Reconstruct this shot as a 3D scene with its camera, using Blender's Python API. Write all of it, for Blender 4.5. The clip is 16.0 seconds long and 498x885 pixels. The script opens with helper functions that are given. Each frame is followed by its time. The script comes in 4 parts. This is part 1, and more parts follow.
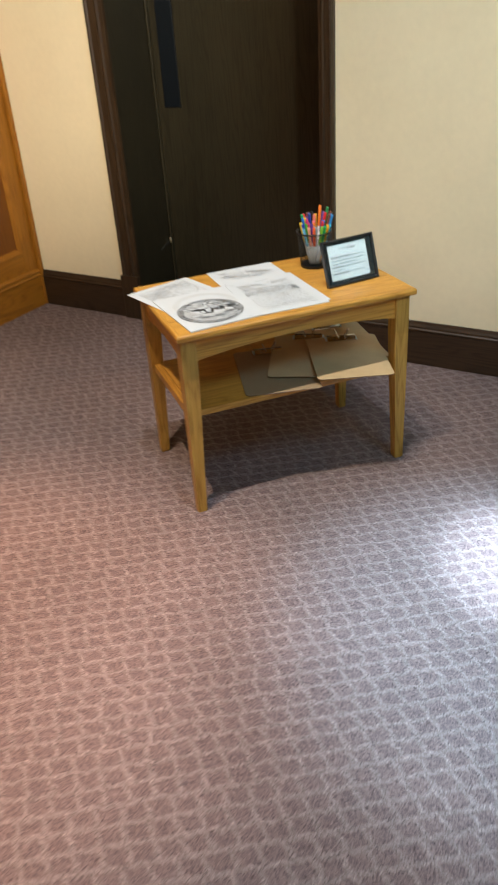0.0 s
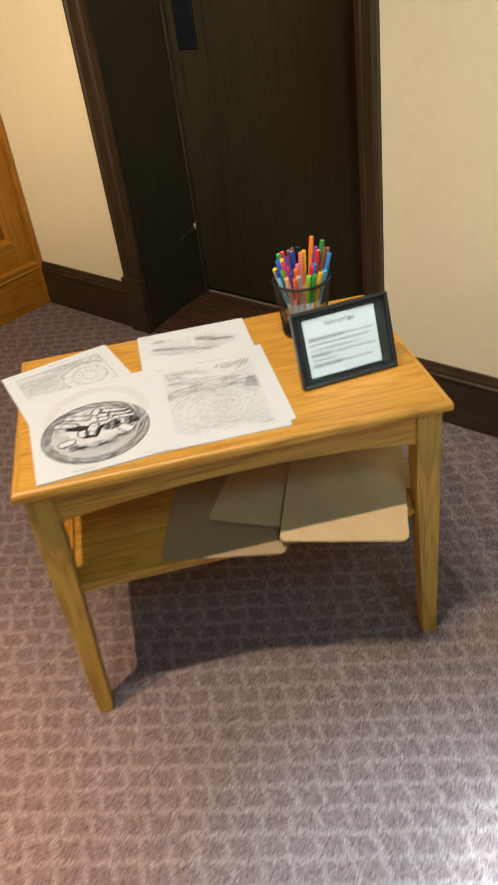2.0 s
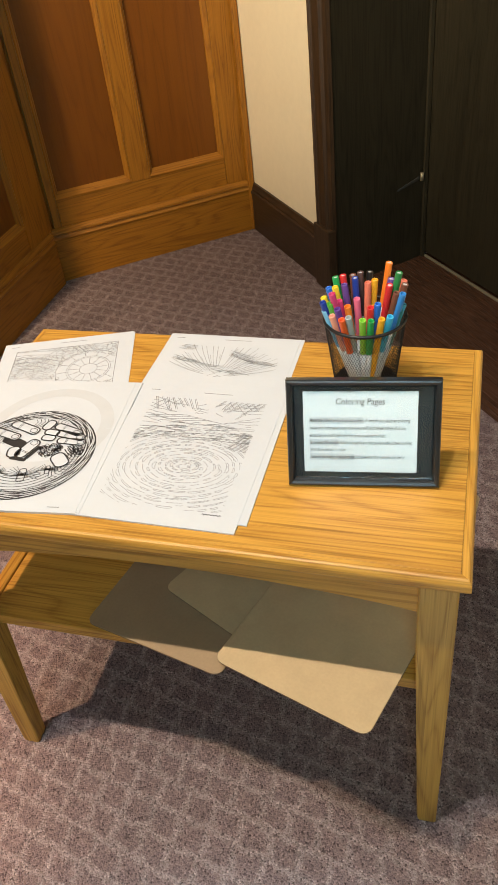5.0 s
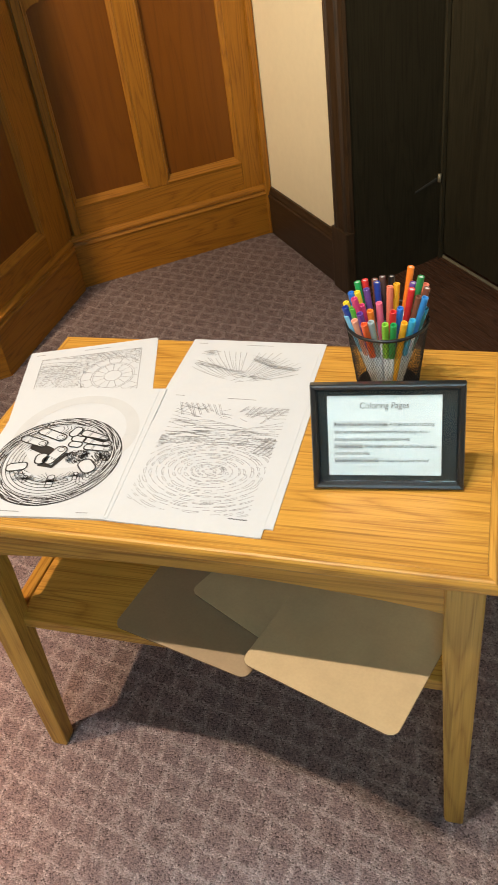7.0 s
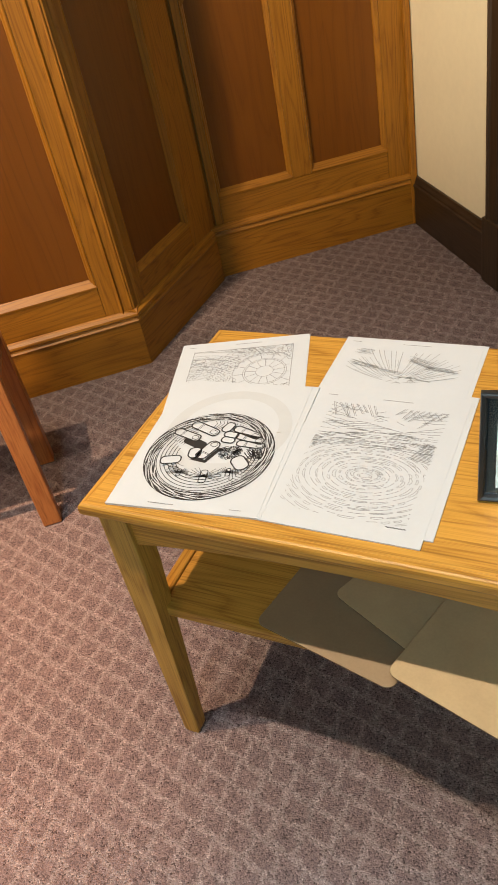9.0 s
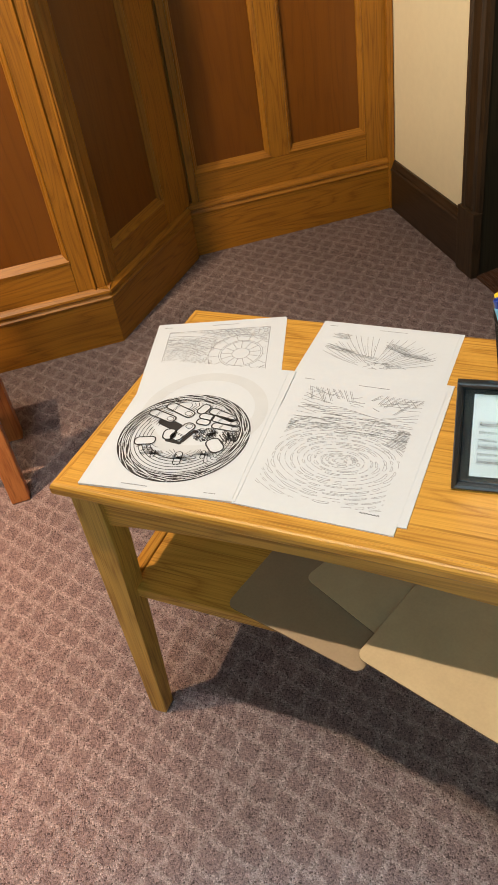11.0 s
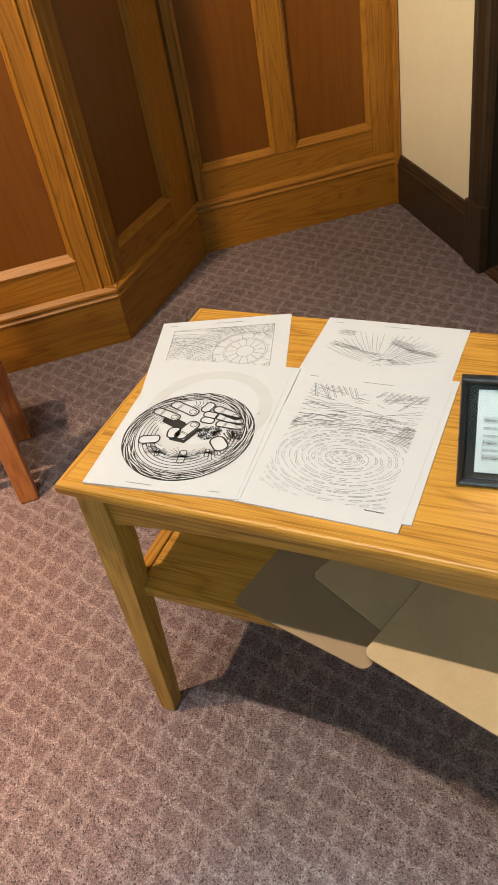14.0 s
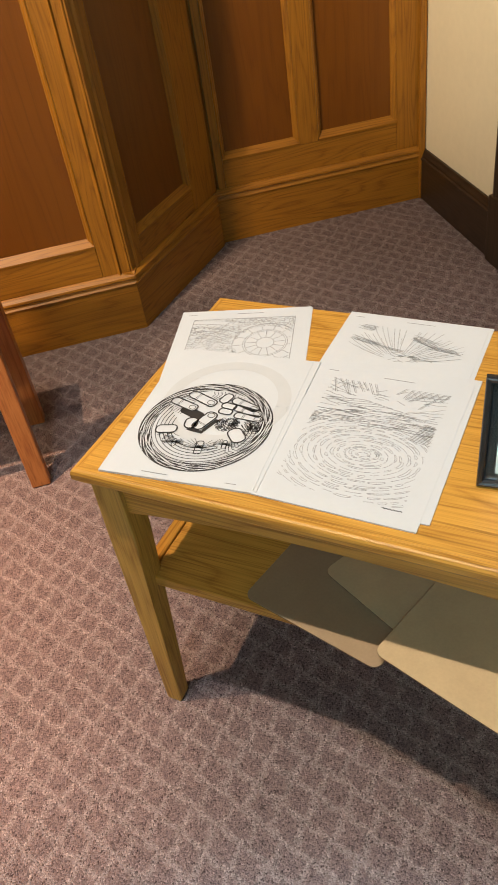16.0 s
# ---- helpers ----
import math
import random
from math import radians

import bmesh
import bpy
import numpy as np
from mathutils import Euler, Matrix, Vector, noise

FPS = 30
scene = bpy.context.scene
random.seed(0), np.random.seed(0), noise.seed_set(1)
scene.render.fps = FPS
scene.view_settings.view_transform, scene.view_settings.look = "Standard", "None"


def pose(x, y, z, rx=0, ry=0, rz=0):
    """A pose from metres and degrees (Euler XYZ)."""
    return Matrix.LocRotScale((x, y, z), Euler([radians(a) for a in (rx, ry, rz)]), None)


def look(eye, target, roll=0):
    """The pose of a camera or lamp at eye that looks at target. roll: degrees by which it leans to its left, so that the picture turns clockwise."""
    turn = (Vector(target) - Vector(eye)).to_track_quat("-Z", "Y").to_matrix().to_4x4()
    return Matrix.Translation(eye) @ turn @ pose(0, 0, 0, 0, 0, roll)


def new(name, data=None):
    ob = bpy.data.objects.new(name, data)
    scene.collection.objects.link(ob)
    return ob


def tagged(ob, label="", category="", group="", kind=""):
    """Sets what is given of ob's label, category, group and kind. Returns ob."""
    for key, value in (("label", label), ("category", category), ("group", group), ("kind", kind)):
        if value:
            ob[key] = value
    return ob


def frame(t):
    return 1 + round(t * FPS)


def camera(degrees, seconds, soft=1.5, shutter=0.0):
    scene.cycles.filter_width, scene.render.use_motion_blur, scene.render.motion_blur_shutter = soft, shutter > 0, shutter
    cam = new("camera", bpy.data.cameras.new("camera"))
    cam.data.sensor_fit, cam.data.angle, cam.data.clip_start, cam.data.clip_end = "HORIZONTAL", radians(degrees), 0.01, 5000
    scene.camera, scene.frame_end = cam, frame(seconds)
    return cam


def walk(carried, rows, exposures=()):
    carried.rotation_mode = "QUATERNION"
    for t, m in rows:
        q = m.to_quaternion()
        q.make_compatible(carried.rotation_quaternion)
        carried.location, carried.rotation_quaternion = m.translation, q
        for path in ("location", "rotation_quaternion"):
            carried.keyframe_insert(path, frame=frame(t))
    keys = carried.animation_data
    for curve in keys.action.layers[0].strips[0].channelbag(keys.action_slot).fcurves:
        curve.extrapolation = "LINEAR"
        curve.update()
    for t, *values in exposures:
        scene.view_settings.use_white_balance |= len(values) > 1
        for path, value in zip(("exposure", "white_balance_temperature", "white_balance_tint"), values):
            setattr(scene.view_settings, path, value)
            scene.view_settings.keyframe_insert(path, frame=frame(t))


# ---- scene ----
cam = camera(35.8, 16.0, soft=1.55, shutter=0.6)
PATH = [
    (0, (-0.477, -1.832, 1.358), (0.105, -0.211, 0.342), -4.0),
    (0.5, (-0.279, -1.577, 1.314), (0.293, -0.001, 0.224), -4.4),
    (1, (-0.117, -1.348, 1.322), (0.408, 0.293, 0.306), -8.1),
    (1.5, (0.085, -1.141, 1.295), (0.388, 0.448, 0.119), -7.6),
    (2, (0.26, -1.002, 1.289), (0.46, 0.626, 0.144), -8.2),
    (2.5, (0.361, -0.799, 1.253), (0.554, 0.762, 0.018), -4.2),
    (3, (0.464, -0.644, 1.237), (0.49, 0.869, -0.07), -6.3),
    (3.5, (0.582, -0.592, 1.227), (0.381, 0.902, -0.088), -5.5),
    (4, (0.701, -0.56, 1.216), (0.247, 0.903, -0.071), -5.7),
    (6.5, (0.694, -0.561, 1.227), (0.16, 0.924, -0.001), -8.0),
    (7, (0.692, -0.568, 1.229), (0.137, 0.9, -0.01), -9.0),
    (7.5, (0.673, -0.569, 1.235), (0.029, 0.883, 0.02), -10.2),
    (8, (0.642, -0.573, 1.236), (-0.137, 0.837, 0.052), -12.1),
    (8.5, (0.631, -0.557, 1.23), (-0.21, 0.804, 0.03), -13.8),
    (9, (0.635, -0.559, 1.238), (-0.197, 0.791, 0.019), -12.9),
    (9.5, (0.632, -0.569, 1.241), (-0.155, 0.798, 0.011), -11.2),
    (12, (0.623, -0.55, 1.239), (-0.125, 0.781, -0.053), -10.1),
    (12.5, (0.629, -0.549, 1.239), (-0.122, 0.781, -0.052), -10.7),
    (13, (0.632, -0.547, 1.239), (-0.124, 0.784, -0.048), -11.2),
    (13.5, (0.633, -0.552, 1.239), (-0.132, 0.782, -0.04), -11.3),
    (14, (0.631, -0.552, 1.237), (-0.144, 0.783, -0.035), -11.2),
    (14.5, (0.626, -0.552, 1.237), (-0.158, 0.783, -0.029), -11.2),
    (15, (0.63, -0.549, 1.239), (-0.16, 0.778, -0.032), -11.0),
    (15.5, (0.633, -0.547, 1.236), (-0.159, 0.773, -0.041), -10.7),
    (16, (0.617, -0.549, 1.235), (-0.176, 0.761, -0.052), -9.9),
]
walk(cam, [(t, look(eye, target, roll)) for t, eye, target, roll in PATH],
     [(0.0, 0.20, 5700, 7), (1.5, 0.17, 6450, 9), (3.0, 0.22, 6350, 10), (6.5, 0.33, 6250, 10), (9.0, 0.20, 6300, 10), (16.0, 0.16, 6250, 10)])
# ------------------------------------------------------------------ light
world = bpy.data.worlds.new("room_dim")
world.use_nodes = True
world.node_tree.nodes["Background"].inputs[0].default_value = (1.0, 0.86, 0.7, 1)
world.node_tree.nodes["Background"].inputs[1].default_value = 0.02
scene.world = world


def spot_lamp(name, x, y, z, tx, ty, watts, colour, size=0.04, cone=120, blend=0.6, tz=0.0):
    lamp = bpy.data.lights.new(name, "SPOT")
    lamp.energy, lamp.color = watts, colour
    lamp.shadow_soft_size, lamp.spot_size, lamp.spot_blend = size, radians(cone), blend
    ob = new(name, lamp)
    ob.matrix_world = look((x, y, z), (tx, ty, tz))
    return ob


# a row of ceiling spots before the table, warm on one side and cool on the other, with added fills among them
LAMP = 4.40
WARM, PALE, COOL = (1.0, 0.74, 0.48), (0.93, 0.97, 1.0), (0.72, 0.89, 1.0)
spot_lamp("warm_downlight", -0.93, -0.55, LAMP, -0.62, 0.45, 430, (1.0, 0.75, 0.48), 0.035, 58, 1.0)
spot_lamp("pale_downlight", -0.31, -0.55, LAMP, 0.05, 0.10, 190, (1.0, 0.88, 0.73), 0.035, 50, 1.0)
spot_lamp("pale_downlight", 0.10, -0.55, LAMP, 0.42, 0.05, 185, (0.95, 0.97, 0.98), 0.035, 44, 1.0)
spot_lamp("warm_spotlight", -0.93, -0.55, LAMP, -0.80, -0.25, 1150, (1.0, 0.53, 0.29), 0.05, 28, 1.0)
# added fills with no known lamp behind them: they brighten panelling and plaster
spot_lamp("wall_fill", -1.10, -2.30, 2.50, -0.12, 1.95, 790, (1.0, 0.80, 0.55), 0.20, 38, 1.0, 1.50)
spot_lamp("wall_fill", -0.90, -1.60, 2.60, -1.00, 0.95, 300, WARM, 0.10, 28, 1.0, 0.30)
spot_lamp("wall_fill", 0.00, -2.60, 2.60, 1.30, 0.45, 290, (1.0, 0.85, 0.62), 0.10, 46, 1.0, 1.45)
# unseen fill lamps, added to lift and tint the shade under the table
spot_lamp("rear_fill", -1.5, -1.9, 1.90, 0.2, 0.4, 24, (1.0, 0.84, 0.60), 0.25, 120, 0.8)
spot_lamp("rear_fill", 0.9, -1.85, 2.50, 0.5, -0.2, 84, (0.46, 0.82, 1.0), 0.4, 150, 0.8)
# fill added for the carpet in the foreground, not a known ceiling lamp
spot_lamp("front_fill", -0.10, -1.10, LAMP, 0.05, -1.02, 310, (0.92, 0.95, 0.97), 0.05, 30, 1.0)
spot_lamp("cool_spotlight", 1.00, -0.65, LAMP, 0.76, -0.61, 3700, COOL, 0.05, 9, 1.0)
# second, wider beam added for the soft halo round the cool pool
spot_lamp("cool_halo", 1.00, -0.75, LAMP, 0.62, -0.80, 1800, (0.54, 0.84, 1.0), 0.06, 20, 1.0)

# ------------------------------------------------------------------ materials


def material(name, rough=0.6, metal=0.0, coat=0.0):
    m = bpy.data.materials.new(name)
    m.use_nodes = True
    b = m.node_tree.nodes["Principled BSDF"]
    b.inputs["Roughness"].default_value = rough
    b.inputs["Metallic"].default_value = metal
    b.inputs["Coat Weight"].default_value = coat
    return m, m.node_tree, b


def node(tree, kind, **values):
    n = tree.nodes.new(kind)
    for key, value in values.items():
        if key in n.inputs:
            n.inputs[key].default_value = value
    return n


def noise_at(tree, vector, scale, detail=4.0, rough=0.55):
    n = node(tree, "ShaderNodeTexNoise", Scale=scale, Detail=detail, Roughness=rough)
    tree.links.new(vector, n.inputs["Vector"])
    return n.outputs["Fac"]


def ramp(tree, fac, stops):
    r = tree.nodes.new("ShaderNodeValToRGB")
    el = r.color_ramp.elements
    while len(el) < len(stops):
        el.new(0.5)
    for e, (p, c) in zip(el, stops):
        e.position, e.color = p, (*c, 1)
    tree.links.new(fac, r.inputs[0])
    return r.outputs[0]


def math_node(tree, op, a, b=None, clamp=False):
    n = tree.nodes.new("ShaderNodeMath")
    n.operation, n.use_clamp = op, clamp
    for i, v in enumerate((a, b)):
        if v is None:
            continue
        if isinstance(v, (int, float)):
            n.inputs[i].default_value = v
        else:
            tree.links.new(v, n.inputs[i])
    return n.outputs[0]


def mix(tree, fac, a, b, blend="MIX"):
    n = tree.nodes.new("ShaderNodeMix")
    n.data_type, n.blend_type = "RGBA", blend
    for i, v in ((0, fac), (6, a), (7, b)):
        if isinstance(v, tuple):
            n.inputs[i].default_value = (*v, 1)
        elif isinstance(v, (int, float)):
            n.inputs[i].default_value = v
        else:
            tree.links.new(v, n.inputs[i])
    return n.outputs[2]


def bump(tree, bsdf, height, strength=0.2, distance=0.002):
    n = node(tree, "ShaderNodeBump", Strength=strength, Distance=distance)
    tree.links.new(height, n.inputs["Height"])
    tree.links.new(n.outputs[0], bsdf.inputs["Normal"])


def wood(name, dark, light, axis, rough=0.42, pore=0.5, coat=0.05, figure=1.0, vein=0.52):
    """Oak with its grain along axis (0, 1 or 2): growth bands, long pores and patches."""
    m, t, b = material(name, rough, 0, coat)
    b.inputs["Coat Roughness"].default_value = 0.25
    b.inputs["Specular IOR Level"].default_value = 0.36
    tc = t.nodes.new("ShaderNodeTexCoord")
    oi = t.nodes.new("ShaderNodeObjectInfo")
    shift = t.nodes.new("ShaderNodeVectorMath")
    shift.operation = "MULTIPLY_ADD"
    t.links.new(oi.outputs["Random"], shift.inputs[0])
    shift.inputs[1].default_value = (7.3, 4.1, 5.7)
    t.links.new(tc.outputs["Object"], shift.inputs[2])
    v = shift.outputs[0]

    def stretched(along, across):
        mp = t.nodes.new("ShaderNodeMapping")
        s = [across] * 3
        s[axis] = along
        mp.inputs["Scale"].default_value = s
        t.links.new(v, mp.inputs["Vector"])
        return mp.outputs[0]

    warp = noise_at(t, stretched(1.1, 13.0), 1.0, 2.0, 0.45)
    ridge = math_node(t, "ABSOLUTE", math_node(t, "SUBTRACT", math_node(t, "FRACT", math_node(t, "MULTIPLY", warp, 16.0 * figure)), 0.5))
    bands = math_node(t, "POWER", math_node(t, "MULTIPLY", ridge, 2.0), 2.5)
    fibre = noise_at(t, stretched(4.0, 330.0), 1.0, 3.0, 0.7)
    pores = noise_at(t, stretched(16.0, 520.0), 1.0, 2.0, 0.6)
    patch = noise_at(t, stretched(2.0, 6.0), 1.0, 3.0)
    grainy = math_node(t, "MULTIPLY", bands, math_node(t, "MULTIPLY", fibre, 0.34))
    tone = math_node(t, "ADD", grainy, math_node(t, "ADD", math_node(t, "MULTIPLY", fibre, pore), math_node(t, "MULTIPLY", patch, 0.22)))
    mid = 0.5 * pore + 0.19
    col = ramp(t, tone, [(mid - 0.12, light), (mid + 0.19, dark)])
    deep = tuple(c * 0.62 for c in dark)
    streak = ramp(t, noise_at(t, stretched(5.0, 310.0), 1.0, 1.5, 0.5), [(0.54, (0, 0, 0)), (0.68, (vein, vein, vein))])
    col = mix(t, streak, col, deep)
    t.links.new(col, b.inputs["Base Color"])
    r = math_node(t, "ADD", math_node(t, "MULTIPLY", pores, 0.18), rough - 0.09)
    t.links.new(r, b.inputs["Roughness"])
    bump(t, b, pores, 0.12, 0.001)
    return m


OAK_D, OAK_L = (0.33, 0.142, 0.017), (0.58, 0.298, 0.047)
oak_x = wood("golden_oak_lengthwise", OAK_D, OAK_L, 0, 0.46)
oak_y = wood("golden_oak_crosswise", OAK_D, OAK_L, 1, 0.36)
oak_z = wood("golden_oak_upright", (0.30, 0.146, 0.022), (0.52, 0.298, 0.056), 2, 0.42)
PAN_D, PAN_L = (0.185, 0.066, 0.0043), (0.335, 0.134, 0.0090)
panel_x = wood("varnished_panelling_level", PAN_D, PAN_L, 0, 0.48, 0.4, 0.05, 1.0, 0.20)
panel_z = wood("varnished_panelling_upright", PAN_D, PAN_L, 2, 0.48, 0.4, 0.05, 1.0, 0.20)
field_z = wood("varnished_panel_field", (0.128, 0.037, 0.0021), (0.170, 0.055, 0.0032), 2, 0.40, 0.2, 0.05, 0.5, 0.15)
chair_z = wood("orange_stained_beech", (0.32, 0.10, 0.025), (0.46, 0.17, 0.045), 2, 0.4)
dark_x = wood("dark_stained_trim_level", (0.018, 0.0095, 0.0045), (0.047, 0.026, 0.013), 0, 0.42, 0.3)
dark_z = wood("dark_stained_trim_upright", (0.018, 0.010, 0.0045), (0.047, 0.027, 0.013), 2, 0.42, 0.3)
door_z = wood("blackened_door_wood", (0.018, 0.0148, 0.0085), (0.036, 0.0295, 0.0165), 2, 0.34, 0.2)
plank_x = wood("dark_floor_plank_wood", (0.034, 0.017, 0.010), (0.085, 0.040, 0.023), 0, 0.26, 0.4)


def plain(name, colour, rough=0.5, metal=0.0, vary=0.12, scale=30.0, coat=0.0, relief=0.0):
    m, t, b = material(name, rough, metal, coat)
    tc = t.nodes.new("ShaderNodeTexCoord")
    big = noise_at(t, tc.outputs["Object"], scale, 4.0)
    fine = noise_at(t, tc.outputs["Object"], scale * 14, 3.0)
    tone = math_node(t, "ADD", math_node(t, "MULTIPLY", big, 0.65), math_node(t, "MULTIPLY", fine, 0.35))
    a = tuple(c * (1 - vary) for c in colour)
    z = tuple(min(1, c * (1 + vary)) for c in colour)
    t.links.new(ramp(t, tone, [(0.3, a), (0.7, z)]), b.inputs["Base Color"])
    if relief:
        bump(t, b, fine, 0.3, relief)
    return m


plaster = plain("cream_painted_plaster", (0.77, 0.665, 0.455), 0.75, 0, 0.05, 3.0, 0, 0.0012)
ceiling_paint = plain("white_ceiling_paint", (0.78, 0.76, 0.70), 0.85, 0, 0.03, 3.0)
paper_white = plain("white_printer_paper", (0.56, 0.57, 0.58), 0.7, 0, 0.02, 12.0)
ink = plain("black_printer_ink", (0.02, 0.018, 0.017), 0.6, 0, 0.2, 60.0)
grey_ink = plain("grey_printed_line", (0.27, 0.265, 0.26), 0.7, 0, 0.2, 60.0)
faint_ink = plain("faint_show_through_print", (0.525, 0.525, 0.521), 0.7, 0, 0.03, 40.0)
hardboard = plain("tan_hardboard", (0.47, 0.335, 0.175), 0.5, 0, 0.10, 18.0, 0.1, 0.0006)
hardboard_dark = plain("brown_hardboard", (0.29, 0.195, 0.105), 0.5, 0, 0.10, 18.0, 0.1, 0.0006)
hardboard_edge = plain("shade_dark_hardboard_edge", (0.16, 0.09, 0.04), 0.7, 0, 0.15, 60.0)
chrome = plain("nickel_plated_steel", (0.62, 0.63, 0.64), 0.22, 1.0, 0.06, 40.0)
aluminium = plain("worn_aluminium_strip", (0.34, 0.29, 0.19), 0.45, 0.5, 0.15, 40.0)
# pale blue base colour carries the cool reflection of the clip plate
clip_steel = plain("cool_sheen_steel", (0.50, 0.66, 0.74), 0.35, 0.1, 0.08, 40.0)
worn_steel = plain("dull_worn_steel", (0.10, 0.095, 0.085), 0.5, 0.6, 0.2, 40.0)
highlight = plain("grey_text_highlight", (0.40, 0.46, 0.47), 0.6, 0, 0.05, 40.0)
black_paint = plain("black_lacquered_frame", (0.018, 0.020, 0.022), 0.3, 0, 0.15, 40.0, 0.3)
black_mat = plain("black_mount_card", (0.010, 0.017, 0.020), 0.35, 0, 0.1, 60.0)
black_wire = plain("black_coated_wire", (0.015, 0.015, 0.016), 0.4, 0.3, 0.1, 60.0)
sign_paper = plain("pale_blue_white_card", (0.50, 0.58, 0.59), 0.6, 0, 0.02, 20.0)
dark_plate = plain("blue_black_plate", (0.006, 0.008, 0.011), 0.3, 0, 0.1, 20.0)


def carpet_material():
    """Mauve loop carpet with a paler net of wavy cells and speckled tufts."""
    m, t, b = material("mauve_net_pattern_carpet", 0.95)
    b.inputs["Specular IOR Level"].default_value = 0.1
    tc = t.nodes.new("ShaderNodeTexCoord")
    mp = t.nodes.new("ShaderNodeMapping")
    mp.inputs["Rotation"].default_value = (0, 0, radians(CARPET_TURN))
    t.links.new(tc.outputs["Object"], mp.inputs["Vector"])
    wob = node(t, "ShaderNodeTexNoise", Scale=38.0, Detail=2.0)
    t.links.new(mp.outputs[0], wob.inputs["Vector"])
    add = t.nodes.new("ShaderNodeVectorMath")
    add.operation = "MULTIPLY_ADD"
    t.links.new(wob.outputs["Color"], add.inputs[0])
    add.inputs[1].default_value = (0.020, 0.018, 0)
    t.links.new(mp.outputs[0], add.inputs[2])
    sep = t.nodes.new("ShaderNodeSeparateXYZ")
    t.links.new(add.outputs[0], sep.inputs[0])
    v = math_node(t, "MULTIPLY", sep.outputs[1], 1 / CARPET_CELL[1])
    vf = math_node(t, "FRACT", v)
    row = math_node(t, "FLOOR", v)
    u = math_node(t, "MULTIPLY", sep.outputs[0], 1 / CARPET_CELL[0])
    u = math_node(t, "ADD", u, math_node(t, "MULTIPLY", math_node(t, "POWER", vf, 2.0), 0.35))
    u = math_node(t, "ADD", u, math_node(t, "MULTIPLY", math_node(t, "SINE", math_node(t, "MULTIPLY", row, 1.9)), 0.16))
    uf = math_node(t, "FRACT", u)
    # distance to the nearest net line, in cells
    arch = math_node(t, "MULTIPLY", math_node(t, "SINE", math_node(t, "MULTIPLY", uf, math.pi)), 0.16)
    dv = math_node(t, "ABSOLUTE", math_node(t, "SUBTRACT", math_node(t, "FRACT", math_node(t, "ADD", vf, arch)), 0.5))
    du = math_node(t, "ABSOLUTE", math_node(t, "SUBTRACT", uf, 0.5))
    lv = math_node(t, "SUBTRACT", 0.5, dv)
    lu = math_node(t, "SUBTRACT", 0.5, du)
    near = math_node(t, "MINIMUM", lv, math_node(t, "ADD", lu, 0.01))
    line = ramp(t, near, [(0.02, (1, 1, 1)), (0.20, (0, 0, 0))])
    cells = node(t, "ShaderNodeTexVoronoi", Scale=400.0, Randomness=1.0)
    t.links.new(tc.outputs["Object"], cells.inputs["Vector"])
    pick = t.nodes.new("ShaderNodeSeparateColor")
    t.links.new(cells.outputs["Color"], pick.inputs[0])
    fine = noise_at(t, tc.outputs["Object"], 700.0, 2.0, 0.7)
    wear = noise_at(t, tc.outputs["Object"], 1.8, 3.0)
    lit = math_node(t, "MULTIPLY", line, 0.92)
    yarn = math_node(t, "GREATER_THAN", lit, pick.outputs[0])
    soft = math_node(t, "ADD", math_node(t, "MULTIPLY", yarn, 0.48), math_node(t, "MULTIPLY", line, 0.40), True)
    col = mix(t, soft, CARPET_BASE, CARPET_LINE)
    grain = ramp(t, pick.outputs[1], [(0.0, (0.32, 0.31, 0.31)), (0.12, (0.68, 0.67, 0.67)), (0.5, (0.98, 0.97, 0.97)), (0.88, (1.15, 1.14, 1.13)), (1.0, (1.55, 1.52, 1.5))])
    col = mix(t, 1.0, col, grain, "MULTIPLY")
    col = mix(t, 1.0, col, ramp(t, fine, [(0.3, (0.72, 0.72, 0.72)), (0.7, (1.25, 1.25, 1.25))]), "MULTIPLY")
    col = mix(t, 1.0, col, ramp(t, wear, [(0.3, (0.88, 0.88, 0.88)), (0.7, (1.1, 1.08, 1.06))]), "MULTIPLY")
    t.links.new(col, b.inputs["Base Color"])
    h = math_node(t, "SUBTRACT", math_node(t, "MULTIPLY", line, 0.3), math_node(t, "MULTIPLY", cells.outputs["Distance"], 1.2))
    bump(t, b, h, 0.8, 0.004)
    return m


CARPET_TURN, CARPET_CELL = 14.0, (0.050, 0.043)
CARPET_BASE, CARPET_LINE = (0.203, 0.148, 0.144), (0.302, 0.243, 0.233)
carpet = carpet_material()

# ------------------------------------------------------------------ mesh helpers


def part(name, bm, mat, parent=None, label="", smooth=False):
    """Links a bmesh as one mesh object, under a thing where one is given."""
    bm.normal_update()
    me = bpy.data.meshes.new(name)
    bm.to_mesh(me)
    bm.free()
    me.materials.append(mat)
    if smooth:
        for f in me.polygons:
            f.use_smooth = True
    ob = new(name, me)
    ob.parent = parent
    if label:
        tagged(ob, label)
    return ob


def thing(name, m, label, category, group="", kind=""):
    ob = new(name)
    ob.empty_display_size = 0.05
    ob.matrix_world = m
    return tagged(ob, label, category, group, kind)


def box(x0, x1, y0, y1, z0, z1, bevel=0.0, bm=None, seg=2):
    bm = bm or bmesh.new()
    made = bmesh.ops.create_cube(bm, size=1.0)["verts"]
    for v in made:
        v.co = Vector((x0 + (v.co.x + 0.5) * (x1 - x0), y0 + (v.co.y + 0.5) * (y1 - y0), z0 + (v.co.z + 0.5) * (z1 - z0)))
    if bevel:
        edges = list({e for v in made for e in v.link_edges})
        bmesh.ops.bevel(bm, geom=edges, offset=bevel, segments=seg, affect="EDGES", profile=0.5)
    return bm


